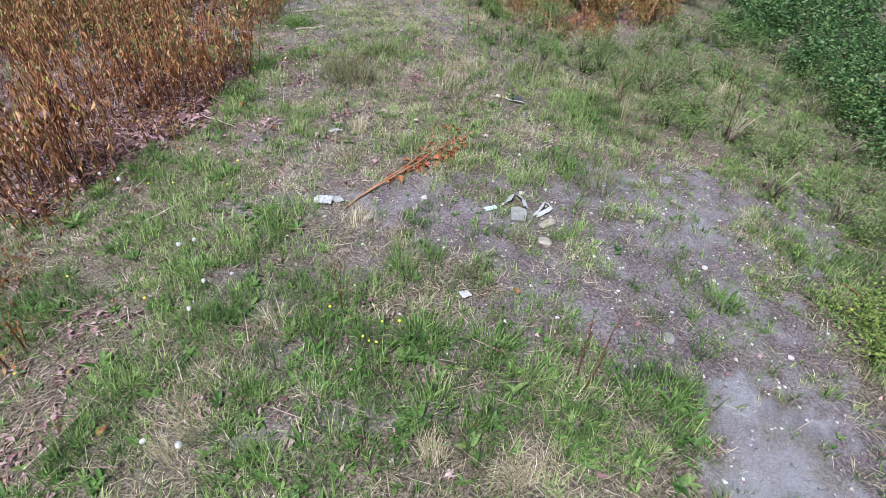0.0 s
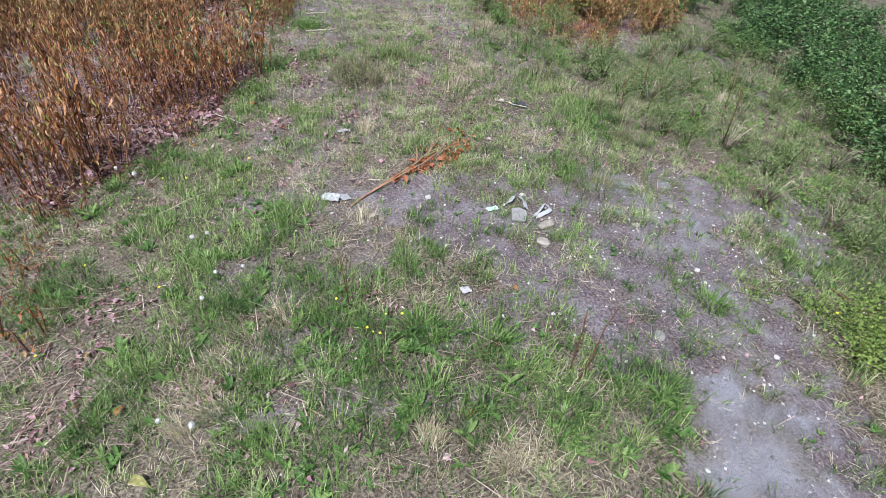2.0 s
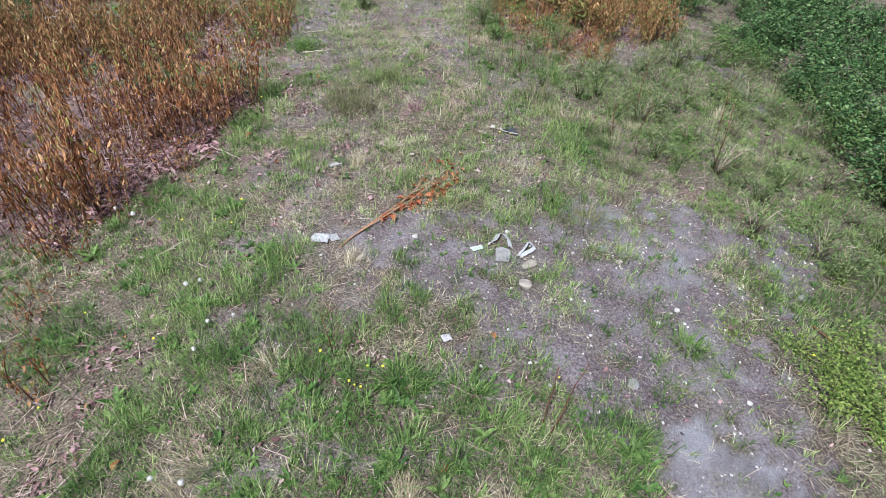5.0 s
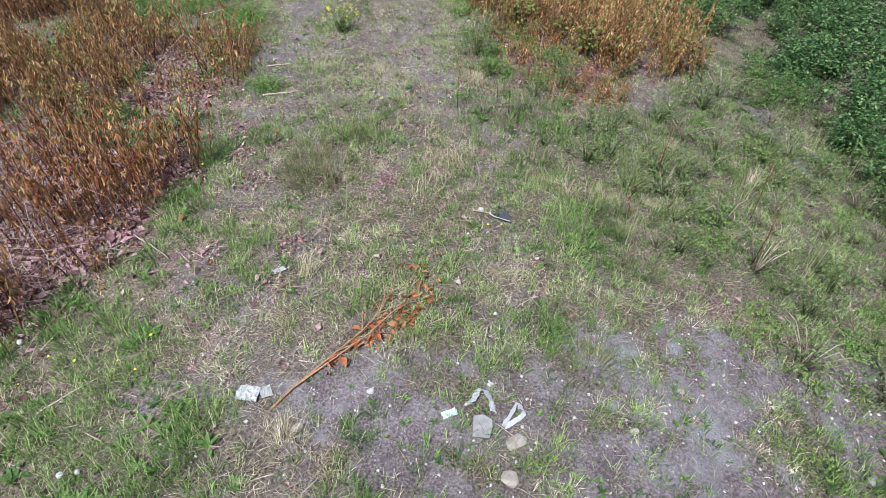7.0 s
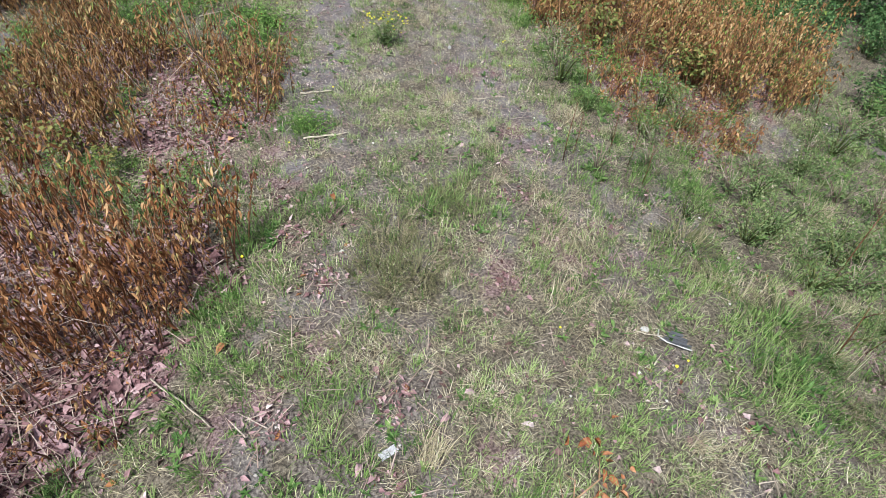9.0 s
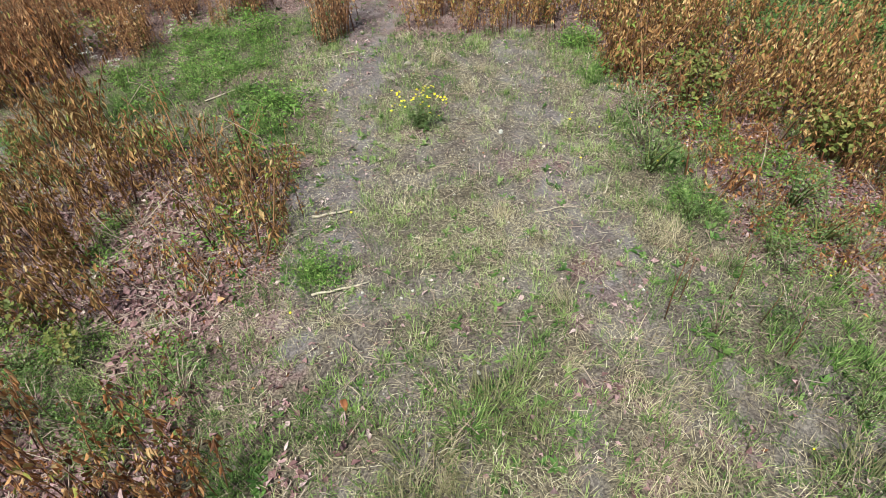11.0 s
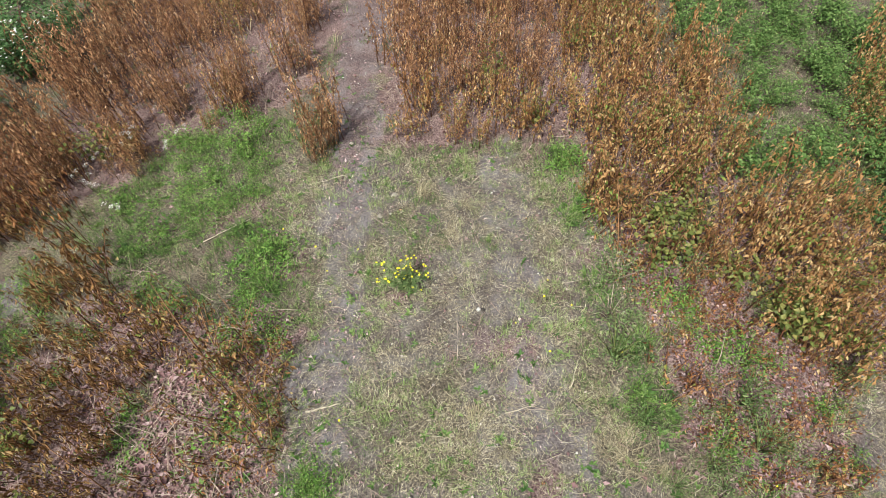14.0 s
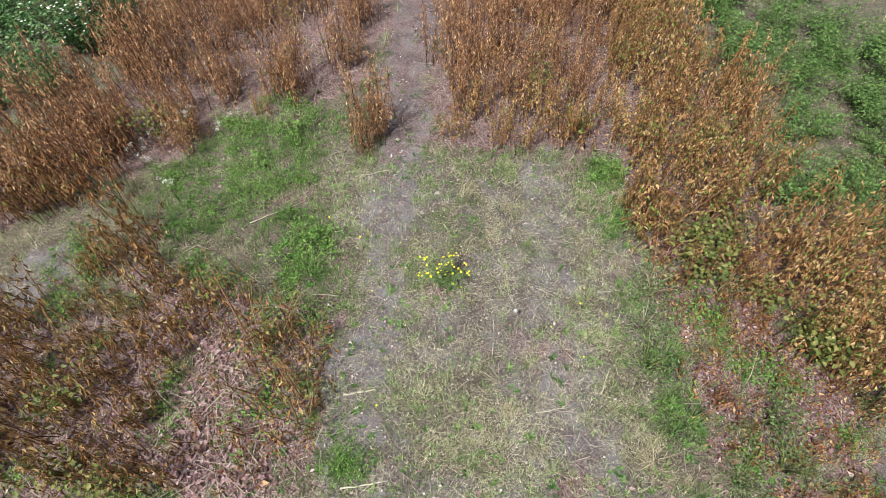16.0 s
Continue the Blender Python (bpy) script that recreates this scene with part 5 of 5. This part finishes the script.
def dead_branch():
    """A cut branch that lies on the soil, its twigs spread and hung with orange leaves."""
    r = np.random.default_rng(61)
    way = np.array([(-1.31, 0.24), (-1.18, 0.38), (-0.89, 0.63), (-0.73, 0.77), (-0.61, 0.9), (-0.52, 1.08)])
    z = height(way[:, 0], way[:, 1]) + np.array([0.012, 0.02, 0.035, 0.045, 0.06, 0.08])
    pts = np.concatenate([way, z[:, None]], 1)
    origin = pts[0].copy()
    ob = empty("dead_branch", tuple(origin))
    part("limb", Heap().add(*tube(pts - origin, 0.009, 0.0045, 6), 0.75).mesh("limb", BRANCH_BARK, True), ob)
    fork = pts[1:] - origin + np.array([(0.0, 0.0, 0.0), (0.02, -0.035, 0.01), (0.05, -0.04, 0.015), (0.09, -0.02, 0.02), (0.24, -0.04, 0.0)])
    part("limb", Heap().add(*tube(fork, 0.007, 0.003, 6), 0.85).mesh("limb", BRANCH_BARK, True), ob)
    crown = Heap()
    for n, (k, dx, dy) in enumerate([(3, 0.03, 0.3), (4, 0.3, 0.12), (4, 0.05, 0.3), (5, 0.2, 0.2), (5, -0.01, 0.12), (2, 0.16, 0.05)]):
        foot = pts[k] - origin
        end = foot + np.array([dx, dy, 0.03])
        mid = (foot + end) / 2 + r.normal(0, 0.02, 3) + (0, 0, 0.015)
        part("twig", Heap().add(*tube([foot, mid, end], 0.0045, 0.0018, 5), 0.95).mesh("twig", BRANCH_BARK, True), ob)
    heaps = [(-0.61, 0.8, 0.05, 24), (-0.66, 0.7, 0.035, 14), (-0.49, 0.84, 0.05, 24), (-0.39, 0.89, 0.05, 18), (-0.29, 1.14, 0.09, 12), (-0.23, 1.02, 0.07, 8), (-0.87, 0.61, 0.035, 8),
             (-0.93, 0.54, 0.03, 6), (-0.32, 1.27, 0.09, 8), (-0.24, 1.22, 0.08, 6), (-0.5, 1.0, 0.07, 12), (-0.76, 0.7, 0.04, 6)]
    m = sum(h[3] for h in heaps)
    cx = np.concatenate([r.normal(h[0], h[2], h[3]) for h in heaps])
    cy = np.concatenate([r.normal(h[1], h[2], h[3]) for h in heaps])
    at = np.stack([cx, cy, height(cx, cy) + r.uniform(0.008, 0.05, m)], -1) - origin
    az = r.uniform(0, 2 * np.pi, m)
    along = np.stack([np.cos(az), np.sin(az), r.normal(0, 0.25, m)], -1)
    size = r.uniform(0.025, 0.075, m)
    up = np.stack([r.normal(0, 0.9, m), r.normal(0, 0.9, m), np.ones(m)], -1)
    crown.add(*leaves(at, along, up, size, size * r.uniform(0.35, 0.8, m), r.beta(2, 2, m), 0.55))
    tagged(part("orange_foliage", crown.mesh("orange_foliage", ORANGE), ob, "curled bright orange dead leaves"), kind="stuff")
    return tagged(ob, "cut dead branch with bright orange withered leaves on soil", "branch")


dead_branch()


def fallen_leaf(x, y, size, mat, tone, label, seed):
    r = np.random.default_rng(seed)
    v, t, c = leaves(np.zeros((1, 3)), np.array([[1.0, 0, 0.1]]), np.array([[0, 0.1, 1.0]]), np.array([size]), np.array([size * 0.5]), np.array([tone]), 0.5)
    ob = new("fallen_leaf", tri_mesh("fallen_leaf", v, t, mat, c))
    ob.matrix_basis = pose(x, y, float(height(x, y)) + 0.03, r.uniform(-12, 12), r.uniform(-12, 12), r.uniform(0, 360))
    ob.modifiers.new("thickness", "SOLIDIFY").thickness = 0.001
    return tagged(ob, label, "leaf")


for n, (x, y, k, mat, tone, label) in enumerate([
        (-2.35, 2.3, 0.09, ORANGE, 0.7, "single orange dead leaf on green grass"), (-0.6, 1.5, 0.075, DEAD_LEAF, 1.0, "pale upright dry leaf in grass"),
        (-1.72, 3.62, 0.09, ORANGE, 0.6, "orange brown leaf caught on a grass stem"), (-1.55, 1.42, 0.075, DEAD_LEAF, 0.7, "curled brown leaf beside a paper scrap"),
        (-1.05, 1.62, 0.075, DEAD_LEAF, 0.6, "brown dead leaf on the turf"), (-0.95, 1.75, 0.075, DEAD_LEAF, 0.8, "pinkish dead leaf on the turf"),
        (-3.1, 1.75, 0.08, DEAD_LEAF, 0.6, "large pink brown leaf on the litter"), (-2.75, 1.9, 0.08, DEAD_LEAF, 0.55, "large pale brown leaf on the litter"),
        (-2.4, -1.9, 0.12, OCHRE, 0.95, "yellowish dying leaf in the grass"), (-0.62, -1.75, 0.07, RUSSET, 0.45, "rusty dead leaf in dry grass"),
        (-2.6, -1.5, 0.08, RUSSET, 0.5, "rusty brown leaf in the grass"), (-0.2, -0.9, 0.07, RUSSET, 0.6, "brown leaf in short grass")]):
    fallen_leaf(x, y, k, mat, tone, label, 500 + n)


YELLOW = mottled("yellow petal", (0.76, 0.7, 0.03), (0.86, 0.82, 0.08), 80.0, 0.6, 0.1)
FLUFF = mottled("white seed fluff", (0.7, 0.7, 0.68), (0.85, 0.85, 0.83), 80.0, 0.95, 0.1)
PETAL_WHITE = mottled("white petal", (0.72, 0.73, 0.7), (0.84, 0.84, 0.82), 60.0, 0.8, 0.1)


def stem_mesh(tall, bow, radius=0.0018, mat=None, tone=0.7):
    return Heap().add(*tube([(0, 0, -0.03), (bow * 0.3, 0, tall * 0.5), (bow, bow * 0.3, tall)], radius, radius * 0.7, 4), tone).mesh("stem", mat or GREEN_STEM)


def petals(count, radius, mat, seed, rise=0.3, rings=2):
    r = np.random.default_rng(seed)
    az = np.concatenate([np.linspace(0, 2 * np.pi, count, endpoint=False) + k for k in range(rings)])
    n = len(az)
    up = np.repeat(rise + 0.4 * np.arange(rings), count)
    along = np.stack([np.cos(az) * np.cos(up), np.sin(az) * np.cos(up), np.sin(up)], -1)
    top = np.stack([-np.cos(az) * np.sin(up), -np.sin(az) * np.sin(up), np.cos(up)], -1)
    v, t, c = leaves(np.zeros((n, 3)), along, top, np.full(n, radius), np.full(n, radius * 0.55), r.uniform(0, 1, n), 0.1)
    return tri_mesh("petals", v, t, mat, c)


def dandelion_clock(seed, tall):
    r = np.random.default_rng(seed)
    ob = empty("dandelion_clock")
    part("stem", stem_mesh(tall, 0.02), ob)
    d = unit(r.normal(0, 1, (90, 3)))
    side = unit(np.cross(d, r.normal(0, 1, (90, 3))))
    other = np.cross(d, side)
    c = d * 0.0185
    v = np.stack([c * 0.2, c + side * 0.004, c + other * 0.004, c - side * 0.004 - other * 0.002], 1).reshape(-1, 3)
    t = (np.array([[0, 1, 2], [0, 2, 3], [0, 3, 1], [1, 2, 3]])[None] + 4 * np.arange(90)[:, None, None]).reshape(-1, 3)
    core = part("seed_core", blob_mesh("seed_core", 1, (0.0175, 0.0175, 0.0175), FLUFF, 2, 0.0), ob)
    core.location = (0.02, 0.006, tall)
    head = part("seed_head", tri_mesh("seed_head", v, t, FLUFF, np.full(len(v), 0.5)), ob, "round white seed head")
    head.location = (0.02, 0.006, tall)
    return tagged(ob, "white dandelion clock on a thin stalk in grass", "flower", "dandelion clocks")


def small_flower(seed, tall, radius):
    ob = empty("yellow_flower")
    part("stem", stem_mesh(tall, 0.015), ob)
    p = part("petals", petals(8, radius, YELLOW, seed), ob, "bright yellow petals")
    p.location = (0.015, 0.005, tall)
    return tagged(ob, "small bright yellow flower on a thin green stalk", "flower", "yellow flowers")


clocks = [dandelion_clock(600 + n, 0.1 + 0.03 * n) for n in range(3)]
plant_all(clocks, [(-2.24, -0.5), (-2.48, -0.12), (-2.33, -0.12), (-2.28, -0.75), (-2.02, -0.5), (-2.28, -1.66), (-2.14, -1.7), (-0.4, 6.02), (-3.4, 1.05), (-3.25, 1.0)], scale=(0.85, 1.1))
yellows = [small_flower(620 + n, 0.1 + 0.025 * n, 0.0095 + 0.0012 * n) for n in range(3)]
plant_all(yellows, [(-1.16, -1.2), (-1.2, -1.16), (-1.12, -1.24), (-1.06, -1.05), (-1.4, -0.93), (-2.54, -0.64), (0.14, -1.3), (-2.22, 0.58), (-2.16, 0.8), (-3.08, 0.65),
                    (-3.22, -1.0), (-0.98, -1.12), (-2.4, 0.7), (-2.7, 0.72), (-2.9, 0.8), (-0.1, 5.86), (-1.9, 6.64), (-1.7, 5.07), (0.78, 5.5), (0.16, 5.55), (-1.85, 6.3),
                    (0.75, 3.05), (1.05, 2.35), (0.3, 1.75), (0.45, 1.8), (-0.3, 2.1), (0.2, 6.1), (0.3, 6.3), (0.45, 6.0), (-2.3, 2.9), (-1.95, 5.9), (-1.6, 6.9), (-2.4, 7.2),
                    (1.5, 4.2), (1.7, 4.3), (-2.0, 6.9), (-2.05, 4.2), (-3.2, -0.2), (-3.35, -1.2), (2.1, -1.1)], scale=(0.7, 1.2))


def ragwort(x, y):
    """A feathery plant with a head of yellow flowers."""
    r = np.random.default_rng(71)
    ob = empty("yellow_flowering_plant", (x, y, float(height(x, y))))
    crown, bloom = Heap(), petals(7, 0.014, YELLOW, 5)
    for n in range(24):
        a, d = r.uniform(0, 2 * np.pi), r.uniform(0.02, 0.24)
        top = np.array([d * math.cos(a) * 1.15, d * math.sin(a) * 0.8, r.uniform(0.22, 0.36)])
        line = np.array([(0, 0, -0.03), top * (0.4, 0.4, 0.6), top])
        part("stem", Heap().add(*tube(line, 0.0025, 0.0012, 4), 0.5).mesh("stem", GREEN_STEM), ob)
        for _ in range(2):
            p = part("flower", bloom, ob)
            p.location = top + r.normal(0, 0.022, 3)
            p.rotation_euler = (r.normal(0, 0.4), r.normal(0, 0.4), r.uniform(0, 6))
        m = 22
        u = r.uniform(0.05, 0.9, m)[:, None]
        az = r.uniform(0, 2 * np.pi, m)
        along = np.stack([np.cos(az), np.sin(az), r.uniform(-0.1, 0.8, m)], -1)
        crown.add(*leaves(top * u * (1, 1, 0.9), along, np.tile((0.1, 0, 1.0), (m, 1)), r.uniform(0.03, 0.07, m), r.uniform(0.006, 0.014, m), r.beta(2, 2, m), 0.1))
    tagged(part("foliage", crown.mesh("foliage", HERB), ob), kind="stuff")
    return tagged(ob, "feathery green plant topped with clustered yellow flowers", "flower")


ragwort(-1.12, 6.42)


def umbel_plant(seed, tall=0.5):
    r = np.random.default_rng(seed)
    ob = empty("white_umbel_plant")
    for n in range(5):
        a, d = r.uniform(0, 2 * np.pi), r.uniform(0.03, 0.16)
        top = np.array([d * math.cos(a), d * math.sin(a), tall * r.uniform(0.7, 1.05)])
        part("stem", Heap().add(*tube([(0, 0, -0.03), top * (0.4, 0.4, 0.5), top], 0.003, 0.0015, 4), 0.6).mesh("stem", GREEN_STEM), ob)
        m = 26
        d2, a2 = 0.045 * np.sqrt(r.uniform(0, 1, m)), r.uniform(0, 2 * np.pi, m)
        at = top + np.stack([d2 * np.cos(a2), d2 * np.sin(a2), 0.01 - d2 * 0.3], -1)
        az = r.uniform(0, 2 * np.pi, m)
        v, t, c = leaves(at, np.stack([np.cos(az), np.sin(az), 0 * az], -1), np.tile((0, 0, 1.0), (m, 1)), np.full(m, 0.009), np.full(m, 0.008), r.uniform(0, 1, m), 0.05)
        part("flower_head", tri_mesh("flower_head", v, t, PETAL_WHITE, c), ob, "flat white flower head")
    return tagged(ob, "wild plant with flat white flower heads", "flower", "white umbels")


umbels = [umbel_plant(640 + n, 0.45 + 0.08 * n) for n in range(3)]
plant_all(umbels, [(-4.72, 8.1), (-4.75, 8.6), (-4.4, 8.72), (-4.0, 8.78), (-3.8, 8.9), (-0.05, 11.0), (0.05, 10.6), (0.15, 10.75), (-5.3, 5.1), (-5.5, 5.4), (-4.95, 8.35),
                   (-4.3, 7.7)], scale=(0.6, 0.95))


def dock(seed, leaf=0.2, count=9):
    r = np.random.default_rng(seed)
    ob = empty("dock_plant")
    for n in range(count):
        az, rise = n * 2.4 + r.normal(0, 0.2), r.uniform(0.25, 1.1)
        along = np.array([[math.cos(az) * math.cos(rise), math.sin(az) * math.cos(rise), math.sin(rise)]])
        up = np.array([[-math.cos(az) * math.sin(rise), -math.sin(az) * math.sin(rise), math.cos(rise)]])
        size = np.array([leaf * r.uniform(0.6, 1.1)])
        v, t, c = leaves(along * 0.02 + (0, 0, -0.01), along, up, size, size * 0.34, np.array([r.uniform(0.2, 0.9)]), 0.22)
        part("leaf", tri_mesh("leaf", v, t, WEED, c), ob)
    return tagged(ob, "dock plant with long broad green leaves", "weed", "dock plants")


docks = [dock(660 + n, 0.14 + 0.025 * n) for n in range(3)]
plant_all(docks, [(0.57, 3.72), (0.5, 3.85), (0.66, 0.76), (0.55, 0.62), (-3.62, 0.7), (-3.5, 0.62), (-2.6, -0.8), (-2.75, -1.0), (-0.95, -1.3), (-1.9, -0.55), (1.5, 2.4), (-2.9, 4.72), (-3.85, 5.65), (-2.85, 5.95), (0.9, 5.1), (0.85, 6.9), (-2.4, 6.9), (1.0, 8.0), (1.7, 3.0), (-2.3, 0.95), (0.46, -1.77), (0.38, -1.7), (0.55, -1.85)], scale=(0.4, 0.75))


def dead_stalk(seed, tall, lean):
    r = np.random.default_rng(seed)
    ob = empty("dead_stalk_plant")
    line = np.array([(0, 0, -0.04), (lean * 0.4, 0.01, tall * 0.5), (lean, 0.0, tall)])
    part("stalk", Heap().add(*tube(line, 0.0045, 0.002, 5), 0.4).mesh("stalk", RED_STEM), ob)
    for n in range(4):
        u = r.uniform(0.3, 0.9)
        a = np.array([np.interp(u, [0, 0.5, 1], line[:, k]) for k in range(3)])
        part("side_twig", Heap().add(*tube([a, a + r.normal(0, 0.03, 3) + (0.01, 0, 0.06), a + r.normal(0, 0.04, 3) + (0.02, 0, 0.13)], 0.0018, 0.001, 4), 0.2).mesh("side_twig", RED_STEM), ob)
    return tagged(ob, "bare dark dead stalk rising from the grass", "dead plant", "dead stalks")


stalks = [dead_stalk(680 + n, 0.45 + 0.1 * n, 0.1 * (n - 0.5)) for n in range(3)]


def leaning_stalk(x, y, dx, dy, tall, seed):
    r = np.random.default_rng(seed)
    ob = empty("dead_stalk_plant", (x, y, float(height(x, y))))
    tip = np.array([dx, dy, tall])
    line = [(-0.1 * dx, -0.1 * dy, -0.04), tip * (0.35, 0.35, 0.3) + r.normal(0, 0.008, 3), tip * 0.68 + r.normal(0, 0.008, 3), tip]
    part("stalk", Heap().add(*tube(line, 0.0058, 0.0028, 5), 0.15).mesh("stalk", RED_STEM), ob)
    for u in (0.45, 0.62, 0.8):
        a = tip * u
        part("side_twig", Heap().add(*tube([a, a + r.normal(0, 0.012, 3) + (0.0, 0.0, 0.03), a + r.normal(0, 0.02, 3) + (0.0, 0.0, 0.05)], 0.002, 0.001, 4), 0.2).mesh("side_twig", RED_STEM), ob)
    return tagged(ob, "bare dark red stalk leaning over grey soil", "dead plant", "dead stalks")


leaning_stalk(-0.01, -1.64, 0.26, 0.23, 0.4, 691)
leaning_stalk(-0.02, -1.56, 0.09, 0.17, 0.36, 692)
plant_all(stalks, [(0.95, 3.66), (0.31, 3.97), (0.9, 3.9), (0.45, 4.1), (0.8, 4.1), (1.9, 1.9), (1.6, 1.85), (3.1, 2.2), (2.7, 1.5), (-1.3, -0.9), (2.2, 2.6)], scale=(0.7, 1.2))

SPROUT = leafy("yellowing sprout leaf", [(0.0, (0.06, 0.085, 0.025)), (0.5, (0.15, 0.185, 0.05)), (1.0, (0.34, 0.31, 0.11))], roughness=0.5)
CLOVER = leafy("yellow-green clover leaf", [(0.0, (0.08, 0.15, 0.03)), (0.5, (0.18, 0.275, 0.06)), (1.0, (0.34, 0.41, 0.12))], roughness=0.5)
clovers = [make_clump("clover_patch", bush(700 + n, 380, 0.25, 0.17, 0.028, CLOVER, GREEN_STEM, 12), "low yellow-green clover patch at the soil edge", "weed", "clover patches") for n in range(3)]
plant_all(clovers, [(2.1, -1.0), (2.25, -1.12), (2.4, -1.07), (2.2, -1.3), (2.38, -1.3), (2.55, -1.15), (2.12, -1.42), (2.3, -1.5), (2.55, -1.45), (2.3, -1.7), (2.7, -0.9)], scale=(0.6, 1.05))
seedlings = [make_clump("clover_seedling", bush(705 + n, 120, 0.14, 0.09, 0.022, CLOVER, GREEN_STEM, 7), "small yellow-green seedlings on bare soil", "weed", "seedlings on soil") for n in range(3)]
plant_all(seedlings, [(1.95, -0.6), (2.15, -0.25), (1.9, 0.15), (2.55, 0.3), (1.6, -0.85), (1.3, -1.2), (1.0, -1.35), (2.3, 0.7), (1.7, 0.6), (1.2, 0.4), (0.9, 0.55), (2.9, 0.2), (3.1, -0.2),
                      (2.0, -0.15), (2.25, -0.4), (1.75, -1.05)], scale=(0.5, 1.2))

sprouts = [make_clump("green_sprout", bush(720 + n, 150, 0.26, 0.45, 0.048, SPROUT, RED_STEM, 8, (0.6, 0.85)), "green and yellowing round-leaved sprout among dead canes", "weed", "green sprouts")
           for n in range(3)]
plant_all(sprouts, [(2.45, 5.62), (2.6, 5.72), (2.75, 5.55), (2.3, 5.8), (2.55, 5.9), (2.9, 5.4), (1.55, 6.95), (1.65, 7.05), (2.05, 6.2), (2.1, 9.1), (1.5, 8.6), (0.6, 8.8), (3.6, 5.6), (2.5, 8.3), (-4.4, 4.6), (-3.9, 4.5), (-4.6, 5.2), (1.5, 6.5),
                    (4.1, 5.7), (1.9, 7.4), (-4.9, 8.9), (-3.6, 4.2), (0.2, 9.6), (1.4, 10.2), (1.9, 8.2), (2.3, 8.6), (2.6, 9.2), (1.75, 6.8), (2.0, 7.0), (3.1, 6.1)], scale=(0.75, 1.3))


def flowering_bush(seed):
    """A bramble-like bush sprinkled with white blossom."""
    r = np.random.default_rng(seed)
    ob = make_clump("blossoming_bush", bush(seed, 700, 0.6, 0.9, 0.05, BRAMBLE, RED_STEM, 12), "dark leafy bush sprinkled with white blossom", "bush", "blossoming bushes")
    m = 30
    az, d = r.uniform(0, 2.2, m), r.uniform(0.1, 0.5, m)
    at = np.stack([np.cos(az) * d, np.sin(az) * d, 0.55 + 0.4 * r.uniform(0, 1, m) - 0.3 * d], -1)
    b = r.uniform(0, 2 * np.pi, m)
    v, t, c = leaves(at, np.stack([np.cos(b), np.sin(b), 0.2 + 0 * b], -1), np.tile((0, 0, 1.0), (m, 1)), np.full(m, 0.032), np.full(m, 0.028), r.uniform(0, 1, m), 0.1)
    tagged(part("blossom", tri_mesh("blossom", v, t, PETAL_WHITE, c), ob, "white blossom"), kind="stuff")
    return ob


plant_all([flowering_bush(740 + n) for n in range(2)], [(-6.5, 10.8), (-6.35, 11.3), (-6.9, 11.0), (-6.6, 11.6)], scale=(0.9, 1.3))


def bent_stalk(seed):
    """A pale broken cane that arches over from its root."""
    r = np.random.default_rng(seed)
    ob = empty("bent_dead_cane")
    top, reach = r.uniform(0.25, 0.5), r.uniform(0.25, 0.5)
    line = [(0, 0, -0.03), (0.04, 0.01, top * 0.7), (reach * 0.45, r.normal(0, 0.04), top), (reach, r.normal(0, 0.08), top * r.uniform(0.5, 0.9))]
    part("cane", Heap().add(*tube(line, 0.0042, 0.002, 6), 0.65).mesh("cane", DEAD_STALK, True), ob)
    part("side_twig", Heap().add(*tube([line[2], np.array(line[2]) + (0.06, r.normal(0, 0.05), 0.03), np.array(line[2]) + (0.14, r.normal(0, 0.08), 0.02)], 0.0022, 0.001, 5), 0.6).mesh("side_twig", DEAD_STALK), ob)
    return tagged(ob, "pale broken cane bent over among the dead canes", "dead plant", "bent pale canes")


bent = [bent_stalk(760 + n) for n in range(5)]
plant_all(bent, [(-3.1, 2.6), (-3.4, 2.9), (-3.0, 3.1), (-3.6, 2.3), (-3.3, 2.0), (-3.9, 3.4), (-2.7, 5.1), (-2.5, 5.5), (-3.7, 5.2), (-4.0, 5.6), (-3.8, 6.0), (-4.3, 5.0), (-3.5, 1.6), (-4.2, 2.6),
                 (-2.4, 5.9), (-3.3, 6.6), (2.2, 5.2), (1.6, 5.3), (-4.4, 2.0), (-2.9, 2.3)], scale=(0.8, 1.3))

bunches = [make_tuft("dry_stalk_bunch", tuft_mesh(780 + n, 10, 0.08, 0.5, 0.0045, STRAW, (0.0, 0.4), (0.0, 0.3)), "thin bunch of pale dry upright stalks among herbs", "dry stalk bunches") for n in range(3)]
plant_all(bunches, spots_in([HERBS_EAST], 0.75, (2.2, 5.5, 0, 5.3), thin=0.25) + [(1.6, 1.7), (1.3, 2.4), (0.4, 3.2), (-0.6, 3.3), (0.0, 2.8), (-0.9, 2.2), (0.9, 4.4), (1.5, 4.1)], scale=(0.5, 1.1))
